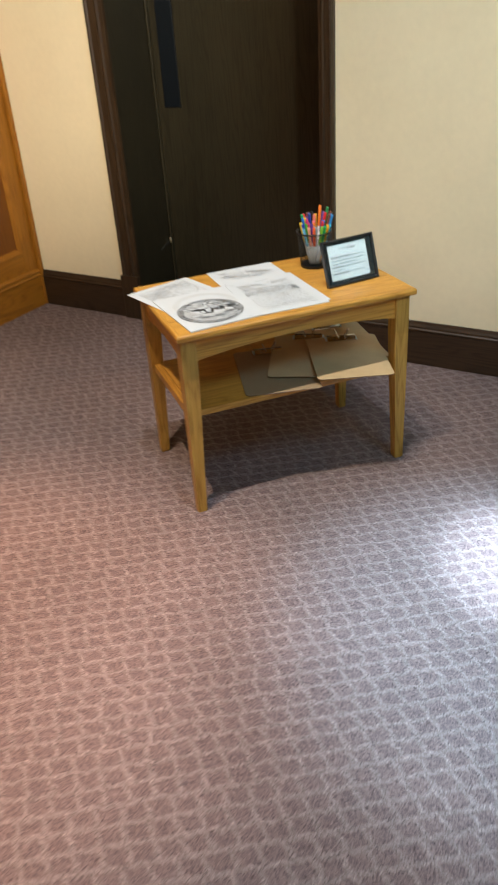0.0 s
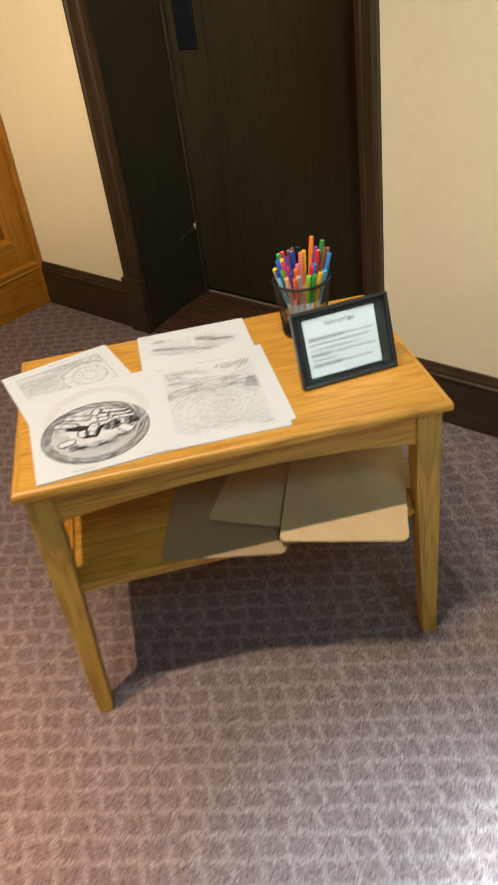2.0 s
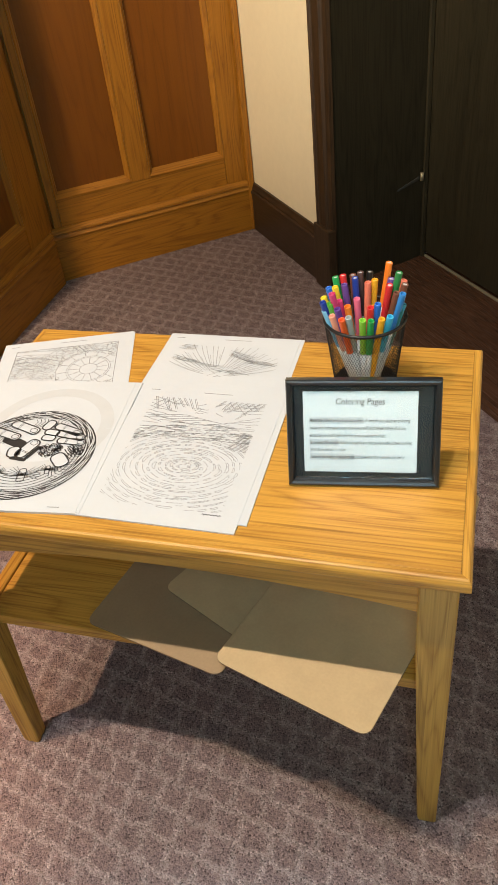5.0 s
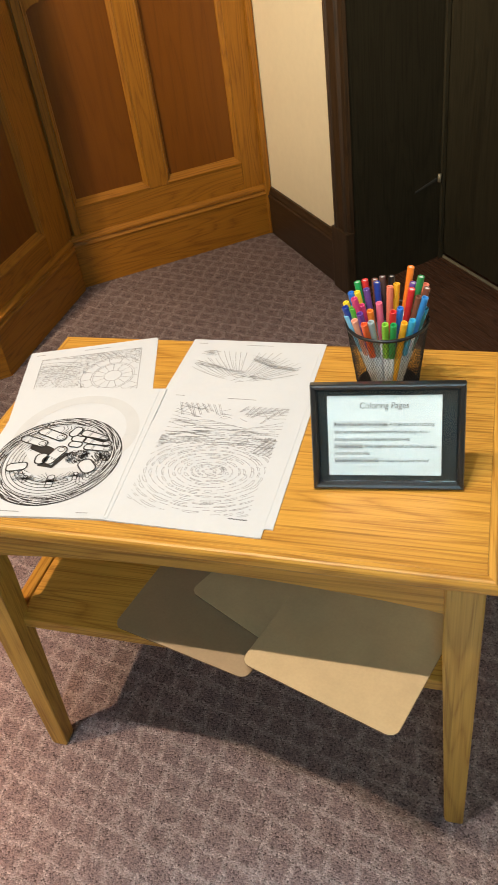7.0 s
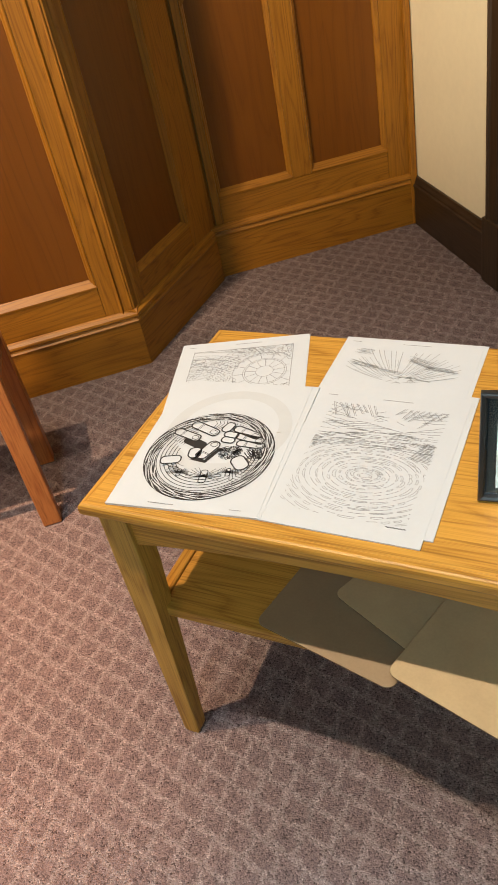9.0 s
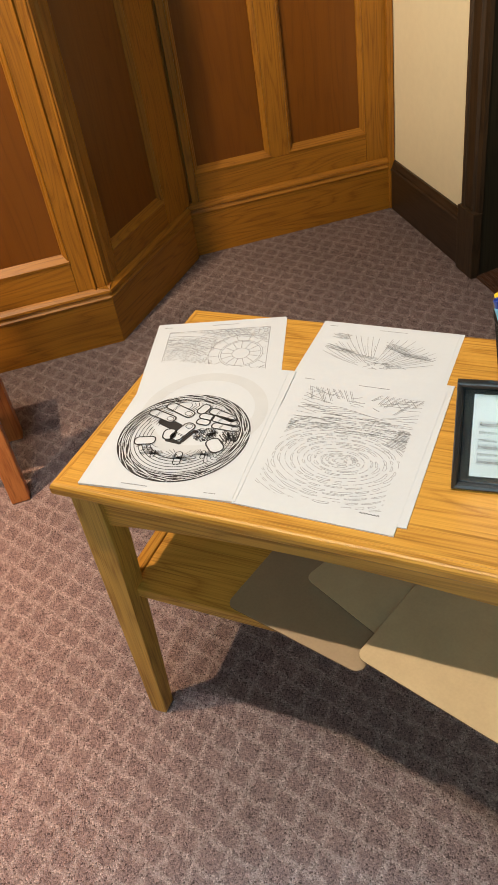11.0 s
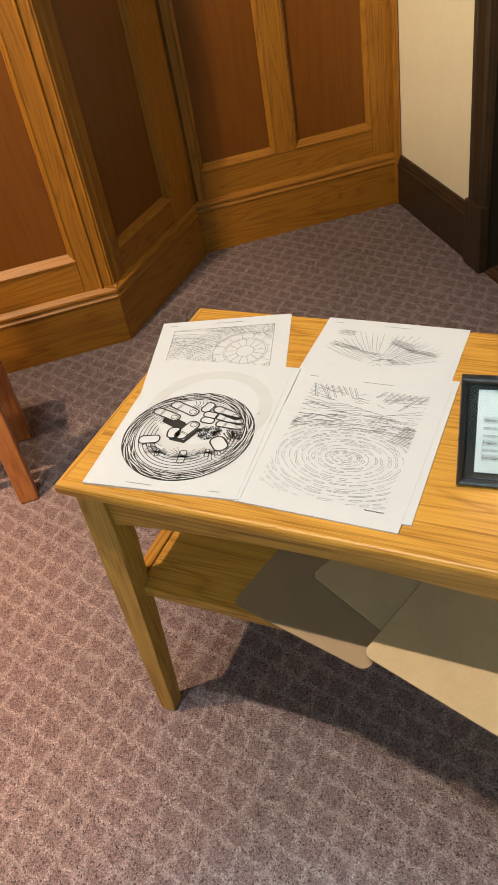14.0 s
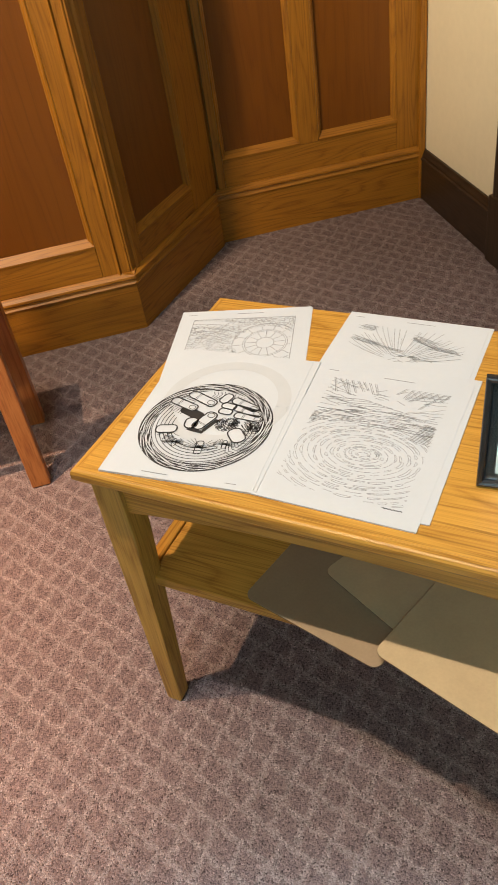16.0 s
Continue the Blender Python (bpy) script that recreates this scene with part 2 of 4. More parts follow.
def hexa(corners_low, corners_high):
    """A six-sided block from four low and four high corners."""
    bm = bmesh.new()
    a = [bm.verts.new(c) for c in corners_low]
    b = [bm.verts.new(c) for c in corners_high]
    bm.faces.new(a[::-1])
    bm.faces.new(b)
    for i in range(4):
        bm.faces.new((a[i], a[(i + 1) % 4], b[(i + 1) % 4], b[i]))
    return bm


def run(profile, u0, u1, axis=0, skew0=0.0, skew1=0.0):
    """A moulding: a (y, z) profile drawn from u0 to u1 along x (axis 0), or an (x, y) profile along z (axis 2). The skews mitre its ends by depth."""
    bm = bmesh.new()
    ends = []
    for u, k in ((u0, skew0), (u1, skew1)):
        if axis == 0:
            ends.append([bm.verts.new((u + k * p, p, q)) for p, q in profile])
        else:
            ends.append([bm.verts.new((p, q, u)) for p, q in profile])
    n = len(profile)
    for i in range(n):
        bm.faces.new((ends[0][i], ends[0][(i + 1) % n], ends[1][(i + 1) % n], ends[1][i]))
    bm.faces.new(ends[0][::-1])
    bm.faces.new(ends[1])
    bmesh.ops.recalc_face_normals(bm, faces=bm.faces)
    return bm


def plate(outline, y0, y1):
    """A flat board in the x-z plane with any outline, from depth y0 to y1."""
    bm = bmesh.new()
    a = [bm.verts.new((x, y0, z)) for x, z in outline]
    b = [bm.verts.new((x, y1, z)) for x, z in outline]
    n = len(a)
    bm.faces.new(a)
    bm.faces.new(b[::-1])
    for i in range(n):
        bm.faces.new((a[i], a[(i + 1) % n], b[(i + 1) % n], b[i]))
    bmesh.ops.recalc_face_normals(bm, faces=bm.faces)
    bmesh.ops.triangulate(bm, faces=[f for f in bm.faces if len(f.verts) > 4])
    return bm


def wall_frame(p0, p1):
    """Local axes of a wall: x along it, y into it, z up, from p0 towards p1 with the room on the right."""
    d = Vector((p1[0] - p0[0], p1[1] - p0[1]))
    return pose(p0[0], p0[1], 0, 0, 0, math.degrees(math.atan2(d.y, d.x))), d.length


# ------------------------------------------------------------------ the room
HIGH = 4.60
C, D = (-0.097, 2.164), (0.289, 1.684)
K, V = (-0.686, 1.700), (-0.688, 1.124)
LEFT_DIR = Vector((-0.783, -0.622))
FAR_LEFT = (V[0] + 3.0 * LEFT_DIR.x, V[1] + 3.0 * LEFT_DIR.y)
E1 = (Vector(D) - Vector(C)).normalized()
FAR_RIGHT = (C[0] + 4.0 * E1.x, C[1] + 4.0 * E1.y)
REAR = (-0.9, -3.7)

bm = box(-4, 4, -4.5, 3.5, -0.06, -0.001)
floor = tagged(part("floor", bm, carpet), "mauve brown carpet with a paler net pattern", "carpet", kind="structure")
ceiling = tagged(part("ceiling", box(-4, 4, -4.5, 3.5, HIGH, HIGH + 0.1), ceiling_paint), "plain white painted ceiling", "ceiling", kind="structure")


def rear_wall(name, p0, p1):
    m, length = wall_frame(p0, p1)
    ob = part(name, box(-0.2, length + 0.2, 0, 0.12, 0, HIGH), plaster)
    ob.matrix_world = m
    tagged(ob, "plain cream painted plaster wall", "wall", kind="structure")


rear_wall("wall_south", FAR_RIGHT, REAR)
rear_wall("wall_west", REAR, FAR_LEFT)

BASE_CAP = [(0.030, 0.150), (-0.002, 0.150), (-0.004, 0.156), (0.001, 0.161), (0.003, 0.167), (-0.003, 0.172), (-0.002, 0.179), (0.006, 0.186), (0.012, 0.190), (0.030, 0.190)]


def wainscot(name, p0, p1, panels, sill, top, heads=False, u_start=0.0, ends=(0.0, 0.0), u_end=None, base=(0.0, 0.0)):
    """A panelled oak wall: board base with a moulded cap, rails, stiles, sunk fields with sloping sills."""
    m, length = wall_frame(p0, p1)
    length = u_end or length
    wall = tagged(part(name, box(u_start - 0.02, length + 0.02, 0.034, 0.14, 0, HIGH), panel_z),
                  "varnished oak panelled wall with sunk panels", "panelled wall", kind="structure")
    wall.matrix_world = m
    part("base_board", run([(0.034, 0), (0.0, 0), (0.0, 0.150), (0.034, 0.150)], u_start + base[0], length + base[1], 0, *ends), panel_x, wall)
    part("base_moulding", run(BASE_CAP, u_start + base[0], length + base[1], 0, *ends), panel_x, wall)
    front, back = 0.012, 0.034
    part("bottom_rail", box(panels[0][0] + 0.0005, panels[-1][1] - 0.0005, front + 0.001, back, 0.190, sill - 0.004, 0.0015), panel_x, wall)
    edges = [u_start] + [u for p in panels for u in p] + [length]
    for i in range(0, len(edges), 2):
        part("stile" if i in (0, len(edges) - 2) else "mullion", box(edges[i] + 0.0005, edges[i + 1] - 0.0005, front, back, 0.190 if i in (0, len(edges) - 2) else sill - 0.004, top, 0.0015), panel_z, wall)
    for a, b in panels:
        part("panel_field", box(a - 0.004, b + 0.004, 0.030, 0.0345, sill - 0.004, top + 0.01), field_z, wall)
        part("panel_sill", run([(0.030, sill - 0.0035), (0.010, sill - 0.0035), (0.009, sill + 0.003), (0.030, sill + 0.022)], a + 0.0005, b - 0.0005), panel_x, wall)
        bead = [(0.0, 0.013), (0.0, 0.030), (0.016, 0.030), (0.013, 0.023), (0.009, 0.020), (0.006, 0.014), (0.003, 0.012)]
        part("panel_bead", run([(a + 0.0005 + x, y) for x, y in bead], sill + 0.002, top, 2), panel_z, wall)
        part("panel_bead", run([(b - 0.0005 - x, y) for x, y in bead], sill + 0.002, top, 2), panel_z, wall)
    part("top_rail", box(u_start, length, front, back, top, HIGH - 0.3, 0.0015), panel_x, wall)
    if heads:
        for a, b in panels:
            for side, w in ((a, 1), (b, -1)):
                pts = [(side, 0.855)]
                pts += [(side + w * (0.058 - 0.056 * math.cos(g * math.pi / 16)), 0.855 + 0.047 * math.sin(g * math.pi / 16)) for g in range(0, 9)]
                pts += [(side + w * 0.060, 0.912), (side + w * 0.047, 0.922), (side + w * 0.036, 0.945), (side + w * 0.036, 0.98),
                        (side + w * 0.050, 1.03), (side + w * 0.085, 1.08), (side + w * (b - a) / 2, 1.12), (side + w * (b - a) / 2, top + 0.001), (side, top + 0.001)]
                part("cusped_head", plate(pts[1:], 0.014, 0.0295), panel_z, wall)
    return wall


wall_north = wainscot("wall_north", K, C, [(0.026, 0.300), (0.368, 0.652)], 0.286, 1.22, True, 0.0, (0, 0), None, (-0.020, 0.0))
part("corner_bead", box(0.728, 0.751, -0.008, 0.010, 0.0, HIGH - 0.3, 0.004), panel_z, wall_north)
wainscot("wall_splay", V, K, [(0.080, 0.418)], 0.268, 1.22, False, 0.0, (-0.46, 0), None, (0.0, -0.026))
wainscot("wall_northwest", FAR_LEFT, V, [(0.9, 1.36), (1.43, 1.89), (1.96, 2.40), (2.47, 2.910)], 0.288, 1.22, False, 0.0, (0, 0.46))

# plastered wall with the recessed doorway, from the corner C along E1
WALL, _ = wall_frame(C, D)
OPEN_L, OPEN_R, RECESS = 0.622, 1.572, 0.37
bm = box(-0.12, 0.535, 0.004, 0.5, 0, HIGH)
box(0.535, OPEN_L - 0.014, 0.004, 0.012, 0, HIGH, 0, bm)
box(OPEN_R + 0.03, 4.1, 0.004, 0.5, 0, HIGH, 0, bm)
box(OPEN_L - 0.012, OPEN_R + 0.03, 0.004, 0.5, 2.10, HIGH, 0, bm)
wall_east = tagged(part("wall_east", bm, plaster), "cream painted plaster wall around a dark doorway", "wall", kind="structure")
wall_east.matrix_world = WALL

DARK_CAP = [(0.004, 0.0), (-0.014, 0.0), (-0.014, 0.140), (-0.017, 0.143), (-0.017, 0.149), (-0.012, 0.153), (-0.011, 0.160), (-0.006, 0.169), (-0.003, 0.178), (0.004, 0.178)]
for u0, u1 in ((0.0, 0.527), (1.636, 4.0)):
    ob = tagged(part("baseboard", run(DARK_CAP, u0, u1), dark_x), "dark brown stained wooden baseboard with a moulded cap", "baseboard", kind="structure")
    ob.matrix_world = WALL

door_1 = thing("door_1", WALL, "closed dark brown flush door in a deep recess", "door", kind="structure")
casing = [(0.0, 0.004), (0.0, -0.012), (0.006, -0.020), (0.016, -0.022), (0.022, -0.016), (0.054, -0.014), (0.060, -0.019), (0.066, -0.019), (0.072, -0.010), (0.090, -0.008), (0.092, 0.004)]
part("casing", run([(0.531 + x, y) for x, y in casing], 0.212, 2.09, 2), dark_z, door_1)
part("casing", run([(1.632 - x * 0.68, y) for x, y in casing], 0.205, 2.09, 2), dark_z, door_1)
part("head_casing", box(0.53, 1.634, -0.02, 0.004, 2.09, 2.18, 0.003), dark_x, door_1)
part("plinth_block", box(0.526, 0.625, -0.027, 0.004, 0, 0.212, 0.003), dark_z, door_1)
part("plinth_block", box(1.566, 1.636, -0.027, 0.004, 0, 0.205, 0.003), dark_z, door_1)
part("reveal", hexa([(0.610, 0.004, 0), (0.621, 0.004, 0), (0.560, RECESS, 0), (0.538, RECESS, 0)],
                    [(0.610, 0.004, 2.1), (0.621, 0.004, 2.1), (0.560, RECESS, 2.1), (0.538, RECESS, 2.1)]), door_z, door_1)
part("reveal", box(1.575, 1.61, 0.004, RECESS, 0, 2.1), door_z, door_1)
part("soffit", box(0.56, 1.61, 0.004, RECESS, 2.085, 2.115), door_z, door_1)
part("door_stop", box(0.5645, 0.5745, RECESS - 0.016, RECESS, 0.0, 2.085, 0.003), door_z, door_1)
leaf = part("leaf", box(0.563, 1.60, RECESS + 0.002, RECESS + 0.045, 0.016, 2.085, 0.002), door_z, door_1)
part("threshold", run([(RECESS + 0.004, 0.0), (RECESS - 0.004, 0.0), (RECESS - 0.0035, 0.005), (RECESS - 0.002, 0.006), (RECESS + 0.004, 0.006)], 0.566, 1.574), aluminium, door_1, "worn aluminium threshold strip")
part("push_plate", box(0.612, 0.700, RECESS - 0.006, RECESS + 0.001, 0.900, 1.60, 0.002), dark_plate, leaf, "blue-black plate on the door leaf")
bm = bmesh.new()
bmesh.ops.create_cone(bm, cap_ends=True, segments=16, radius1=0.006, radius2=0.006, depth=0.026, matrix=pose(0.5760, RECESS - 0.026, 0.283))
part("hinge", bm, aluminium, door_1, "small worn metal hinge", True)
part("hinge_leaf", hexa([(0.5795, 0.25, 0.258), (0.5830, 0.25, 0.258), (0.5680, 0.340, 0.272), (0.5645, 0.340, 0.272)],
                        [(0.5795, 0.25, 0.263), (0.5830, 0.25, 0.263), (0.5680, 0.340, 0.281), (0.5645, 0.340, 0.281)]), worn_steel, door_1)
part("strike_plate", box(1.570, 1.576, -0.006, 0.012, 0.575, 0.635, 0.001), aluminium, door_1, "small worn metal strike plate")

recess_floor = tagged(part("recess_floor", box(0.56, 1.60, -0.006, RECESS + 0.04, -0.02, 0.001), plank_x),
                      "dark brown wooden floor of the door recess", "floor", kind="structure")
recess_floor.matrix_world = WALL
y = -0.004
while y < RECESS - 0.03:
    part("plank", box(0.58, 1.575, y, min(y + 0.092, RECESS - 0.03) - 0.002, 0.0012, 0.005, 0.001, seg=1), plank_x, recess_floor)
    y += 0.092

# ------------------------------------------------------------------ the table
TOP = 0.579
side_table = thing("side_table", pose(0, 0, 0), "golden oak side table with tapered legs and a low shelf", "table")


LIP = 0.012


def lipping(length):
    """A rounded edge strip, its outer face towards -y."""
    prof = [(0.0, TOP - 0.016), (0.001, TOP - 0.019), (0.004, TOP - 0.021), (LIP, TOP - 0.021), (LIP, TOP - 0.0003), (0.0055, TOP - 0.0003), (0.0028, TOP - 0.0018), (0.0010, TOP - 0.0045), (0.0, TOP - 0.008)]
    return run(prof, 0.0, length, 0, 1.0, -1.0)


part("tabletop", box(LIP + 0.0003, 0.730 - LIP - 0.0003, LIP + 0.0003, 0.457 - LIP - 0.0003, TOP - 0.021, TOP, 0.0004, seg=1), oak_x, side_table)
for x, y, turn, length in ((0.0, 0.0, 0, 0.730), (0.730, 0.0, 90, 0.457), (0.730, 0.457, 180, 0.730), (0.0, 0.457, 270, 0.457)):
    ob = part("edge_lipping", lipping(length), oak_x, side_table)
    ob.matrix_local = pose(x, y, 0, 0, 0, turn)


def leg(x, y, sx, sy):
    """A square leg, straight outside and tapered inside; (x, y) is its outer corner and sx, sy point inwards."""
    bm = bmesh.new()
    rings = []
    for z, w in ((0.0, 0.027), (0.006, 0.0285), (0.32, 0.040), (0.43, 0.045), (TOP - 0.0215, 0.045)):
        q = [(x, y), (x + sx * w, y), (x + sx * w, y + sy * w), (x, y + sy * w)]
        if sx * sy < 0:
            q = q[::-1]
        rings.append([bm.verts.new((a, b, z)) for a, b in q])
    for r0, r1 in zip(rings, rings[1:]):
        for i in range(4):
            bm.faces.new((r0[i], r0[(i + 1) % 4], r1[(i + 1) % 4], r1[i]))
    bm.faces.new(rings[0][::-1])
    bm.faces.new(rings[-1])
    long = [e for e in bm.edges if abs(e.verts[0].co.z - e.verts[1].co.z) > 0.004]
    bmesh.ops.bevel(bm, geom=long, offset=0.003, segments=2, affect="EDGES", profile=0.5)
    return bm


X0, X1, Y0, Y1 = 0.011, 0.719, 0.018, 0.441
for x, y, sx, sy in ((X0, Y0, 1, 1), (X1, Y0, -1, 1), (X0, Y1, 1, -1), (X1, Y1, -1, -1)):
    part("leg", leg(x, y, sx, sy), oak_z, side_table)


def apron(length, rise):
    top, low = TOP - 0.0215, 0.488
    pts = [(0, top), (0, low)]
    pts += [(length * g / 20, low + rise * math.sin(math.pi * g / 20) ** 0.8) for g in range(1, 20)]
    pts += [(length, low), (length, top)]
    return plate(pts, 0.0, 0.018)


for name, x, y, turn, length in (("front_apron", X0 + 0.045, Y0 + 0.008, 0, X1 - X0 - 0.09), ("back_apron", X0 + 0.045, Y1 - 0.026, 0, X1 - X0 - 0.09),
                                 ("side_apron", X0 + 0.026, Y0 + 0.045, 90, Y1 - Y0 - 0.09), ("side_apron", X1 - 0.008, Y0 + 0.045, 90, Y1 - Y0 - 0.09)):
    ob = part(name, apron(length, 0.024 if turn == 0 else 0.015), oak_x, side_table)
    ob.matrix_local = pose(x, y, 0, 0, 0, turn)
SHELF = 0.331
part("shelf", box(X0 + 0.032, X1 - 0.032, 0.040, 0.420, SHELF - 0.020, SHELF, 0.002), oak_x, side_table)
for x in (X0 + 0.010, X1 - 0.030):
    part("side_rail", box(x, x + 0.020, Y0 + 0.038, Y1 - 0.038, SHELF - 0.024, SHELF + 0.0015, 0.002), oak_y, side_table)

# ------------------------------------------------------------------ clipboards on the shelf


def rounded(w, h, r, n=5):
    pts = []
    for cx, cy, a0 in ((w - r, r, -90), (w - r, h - r, 0), (r, h - r, 90), (r, r, 180)):
        pts += [(cx + r * math.cos(radians(a0 + 90 * g / n)), cy + r * math.sin(radians(a0 + 90 * g / n))) for g in range(n + 1)]
    return pts


def slab(outline, z0, z1, lip=0.0006):
    """A flat board in the x-y plane with a softened rim."""
    bm = bmesh.new()
    cx = sum(p[0] for p in outline) / len(outline)
    cy = sum(p[1] for p in outline) / len(outline)
    levels = ((z0, lip), (z0 + lip, 0.0), (z1 - lip, 0.0), (z1, lip))
    rings = []
    for z, k in levels:
        rings.append([bm.verts.new((x - k * (1 if x > cx else -1), y - k * (1 if y > cy else -1), z)) for x, y in outline])
    n = len(outline)
    for a, b in zip(rings, rings[1:]):
        for i in range(n):
            bm.faces.new((a[i], a[(i + 1) % n], b[(i + 1) % n], b[i]))
    bm.faces.new(rings[0][::-1])
    bm.faces.new(rings[-1])
    return bm


def tube(points, radius, sides=8):
    bm = bmesh.new()
    rings = []
    pts = [Vector(p) for p in points]
    for i, p in enumerate(pts):
        d = (pts[min(i + 1, len(pts) - 1)] - pts[max(i - 1, 0)]).normalized()
        a = d.orthogonal().normalized() if not rings else (last - d * last.dot(d)).normalized()
        last = a
        b = d.cross(a)
        rings.append([bm.verts.new(p + radius * (math.cos(2 * math.pi * k / sides) * a + math.sin(2 * math.pi * k / sides) * b)) for k in range(sides)])
    for r0, r1 in zip(rings, rings[1:]):
        for k in range(sides):
            bm.faces.new((r0[k], r0[(k + 1) % sides], r1[(k + 1) % sides], r1[k]))
    bm.faces.new(rings[0][::-1])
    bm.faces.new(rings[-1])
    return bm


def clipboard(x, y, turn, z, mat, label, tilt=0.0):
    """Its own axes: (0, 0) is the near corner, x along the near edge, the clip at the far end."""
    W, L, T = 0.228, 0.318, 0.0032
    ob = thing("clipboard", pose(x, y, z, tilt, 0, turn), label, "clipboard", "clipboards on the shelf")
    board = part("board", slab(rounded(W, L, 0.014), 0.0, T), mat, ob)
    # dark rim colour paints in the shadow line between stacked boards
    board.data.materials.append(hardboard_edge)
    for f in board.data.polygons:
        f.material_index = 1 if abs(f.normal.z) < 0.3 else 0
    base = box(W / 2 - 0.052, W / 2 + 0.052, L - 0.036, L - 0.004, T, T + 0.0014, 0.0004)
    part("clip_plate", base, clip_steel, ob, "nickel-plated clip plate")
    jaw = run([(L - 0.040, T + 0.0018), (L - 0.036, T + 0.0030), (L - 0.024, T + 0.0100), (L - 0.014, T + 0.0100), (L - 0.014, T + 0.0082), (L - 0.022, T + 0.0082), (L - 0.034, T + 0.0018)], W / 2 - 0.046, W / 2 + 0.046)
    part("clip_jaw", jaw, chrome, ob, "curved nickel-plated clip jaw")
    part("spring", tube([(W / 2 - 0.02, L - 0.018, T + 0.005), (W / 2 + 0.02, L - 0.018, T + 0.005)], 0.003), chrome, ob)
    for s in (-1, 1):
        loop = [(W / 2 + s * (0.010 + 0.012 * math.sin(g * math.pi / 8)), L - 0.020 - 0.020 * math.sin(g * math.pi / 16), T + 0.009 + 0.028 * math.sin(g * math.pi / 8)) for g in range(9)]
        part("clip_lever", tube(loop, 0.0019, 8), chrome, ob)
        bm = bmesh.new()
        bmesh.ops.create_uvsphere(bm, u_segments=10, v_segments=6, radius=0.004, matrix=Matrix.Translation((W / 2 + s * 0.035, L - 0.010, T + 0.0012)) @ Matrix.Diagonal((1, 1, 0.4, 1)))
        part("rivet", bm, chrome, ob, "", True)
    return ob


clipboard(0.200, 0.050, -13.7, SHELF + 0.0003, hardboard_dark, "brown hardboard clipboard lying under others on the shelf")
clipboard(0.478, 0.118, -8.0, SHELF + 0.0040, hardboard, "tan hardboard clipboard mostly covered by another on the shelf")
clipboard(0.298, 0.126, -27.8, SHELF + 0.0078, hardboard, "tan hardboard clipboard turned askew on the shelf")
clipboard(0.412, 0.008, -18.6, SHELF + 0.0210, hardboard, "tan hardboard clipboard jutting over the shelf edge", -0.6)

# ------------------------------------------------------------------ printed sheets


def ribbons(lines, z):
    """Ink strokes: each is (points, width), as flat ribbons at height z."""
    verts, faces = [], []
    for pts, w in lines:
        pts = [Vector((*p, 0)) for p in pts]
        n0 = len(verts)
        for i, p in enumerate(pts):
            d = pts[min(i + 1, len(pts) - 1)] - pts[max(i - 1, 0)]
            d = d.normalized() if d.length > 1e-9 else Vector((1, 0, 0))
            s = Vector((-d.y, d.x, 0)) * w / 2
            verts += [(p.x - s.x, p.y - s.y, z), (p.x + s.x, p.y + s.y, z)]
        faces += [(n0 + 2 * i, n0 + 2 * i + 2, n0 + 2 * i + 3, n0 + 2 * i + 1) for i in range(len(pts) - 1)]
    return verts, faces


def printed(name, lines, mat, parent, z, shapes=()):
    verts, faces = ribbons(lines, z)
    for pts in shapes:
        n0 = len(verts)
        verts += [(x, y, z) for x, y in pts]
        faces.append(tuple(range(n0, n0 + len(pts))))
    me = bpy.data.meshes.new(name)
    me.from_pydata(verts, [], faces)
    me.materials.append(mat)
    ob = new(name, me)
    ob.parent = parent
    return ob


PW, PL = 0.2159, 0.2794


def sheet(x, y, turn, z, label, thick=0.0004):
    """A letter-size sheet with its near left corner at (x, y)."""
    ob = thing("paper_sheet", pose(x, y, z, 0, 0, turn), label, "paper", "printed sheets on the table")
    bm = bmesh.new()
    nx, ny = 14, 18
    for h, flip in ((0.0, True), (thick, False)):
        grid = [[bm.verts.new((PW * i / nx, PL * j / ny, h)) for i in range(nx + 1)] for j in range(ny + 1)]
        for j in range(ny):
            for i in range(nx):
                f = (grid[j][i], grid[j][i + 1], grid[j + 1][i + 1], grid[j + 1][i])
                bm.faces.new(f[::-1] if flip else f)
    bm.verts.ensure_lookup_table()
    per = (nx + 1) * (ny + 1)
    ring = [i for i in range(nx + 1)] + [(nx + 1) * j + nx for j in range(1, ny + 1)] + [(nx + 1) * ny + i for i in range(nx - 1, -1, -1)] + [(nx + 1) * j for j in range(ny - 1, 0, -1)]
    for a, b in zip(ring, ring[1:] + ring[:1]):
        bm.faces.new((bm.verts[a], bm.verts[b], bm.verts[b + per], bm.verts[a + per]))
    part("sheet", bm, paper_white, ob)
    return ob


def arc(cx, cy, rx, ry, a0, a1, n=8):
    return [(cx + rx * math.cos(radians(a0 + (a1 - a0) * g / n)), cy + ry * math.sin(radians(a0 + (a1 - a0) * g / n))) for g in range(n + 1)]


def wiggle(rng, x, y, length, angle, n=6, amp=0.12):
    """A short hand-drawn stroke."""
    ca, sa = math.cos(angle), math.sin(angle)
    ph, am = rng.uniform(0, 6.28), rng.uniform(0.3, 1.0) * amp * length
    return [(x + ca * length * (g / n - 0.5) - sa * am * math.sin(ph + 2.6 * g / n), y + sa * length * (g / n - 0.5) + ca * am * math.sin(ph + 2.6 * g / n)) for g in range(n + 1)]


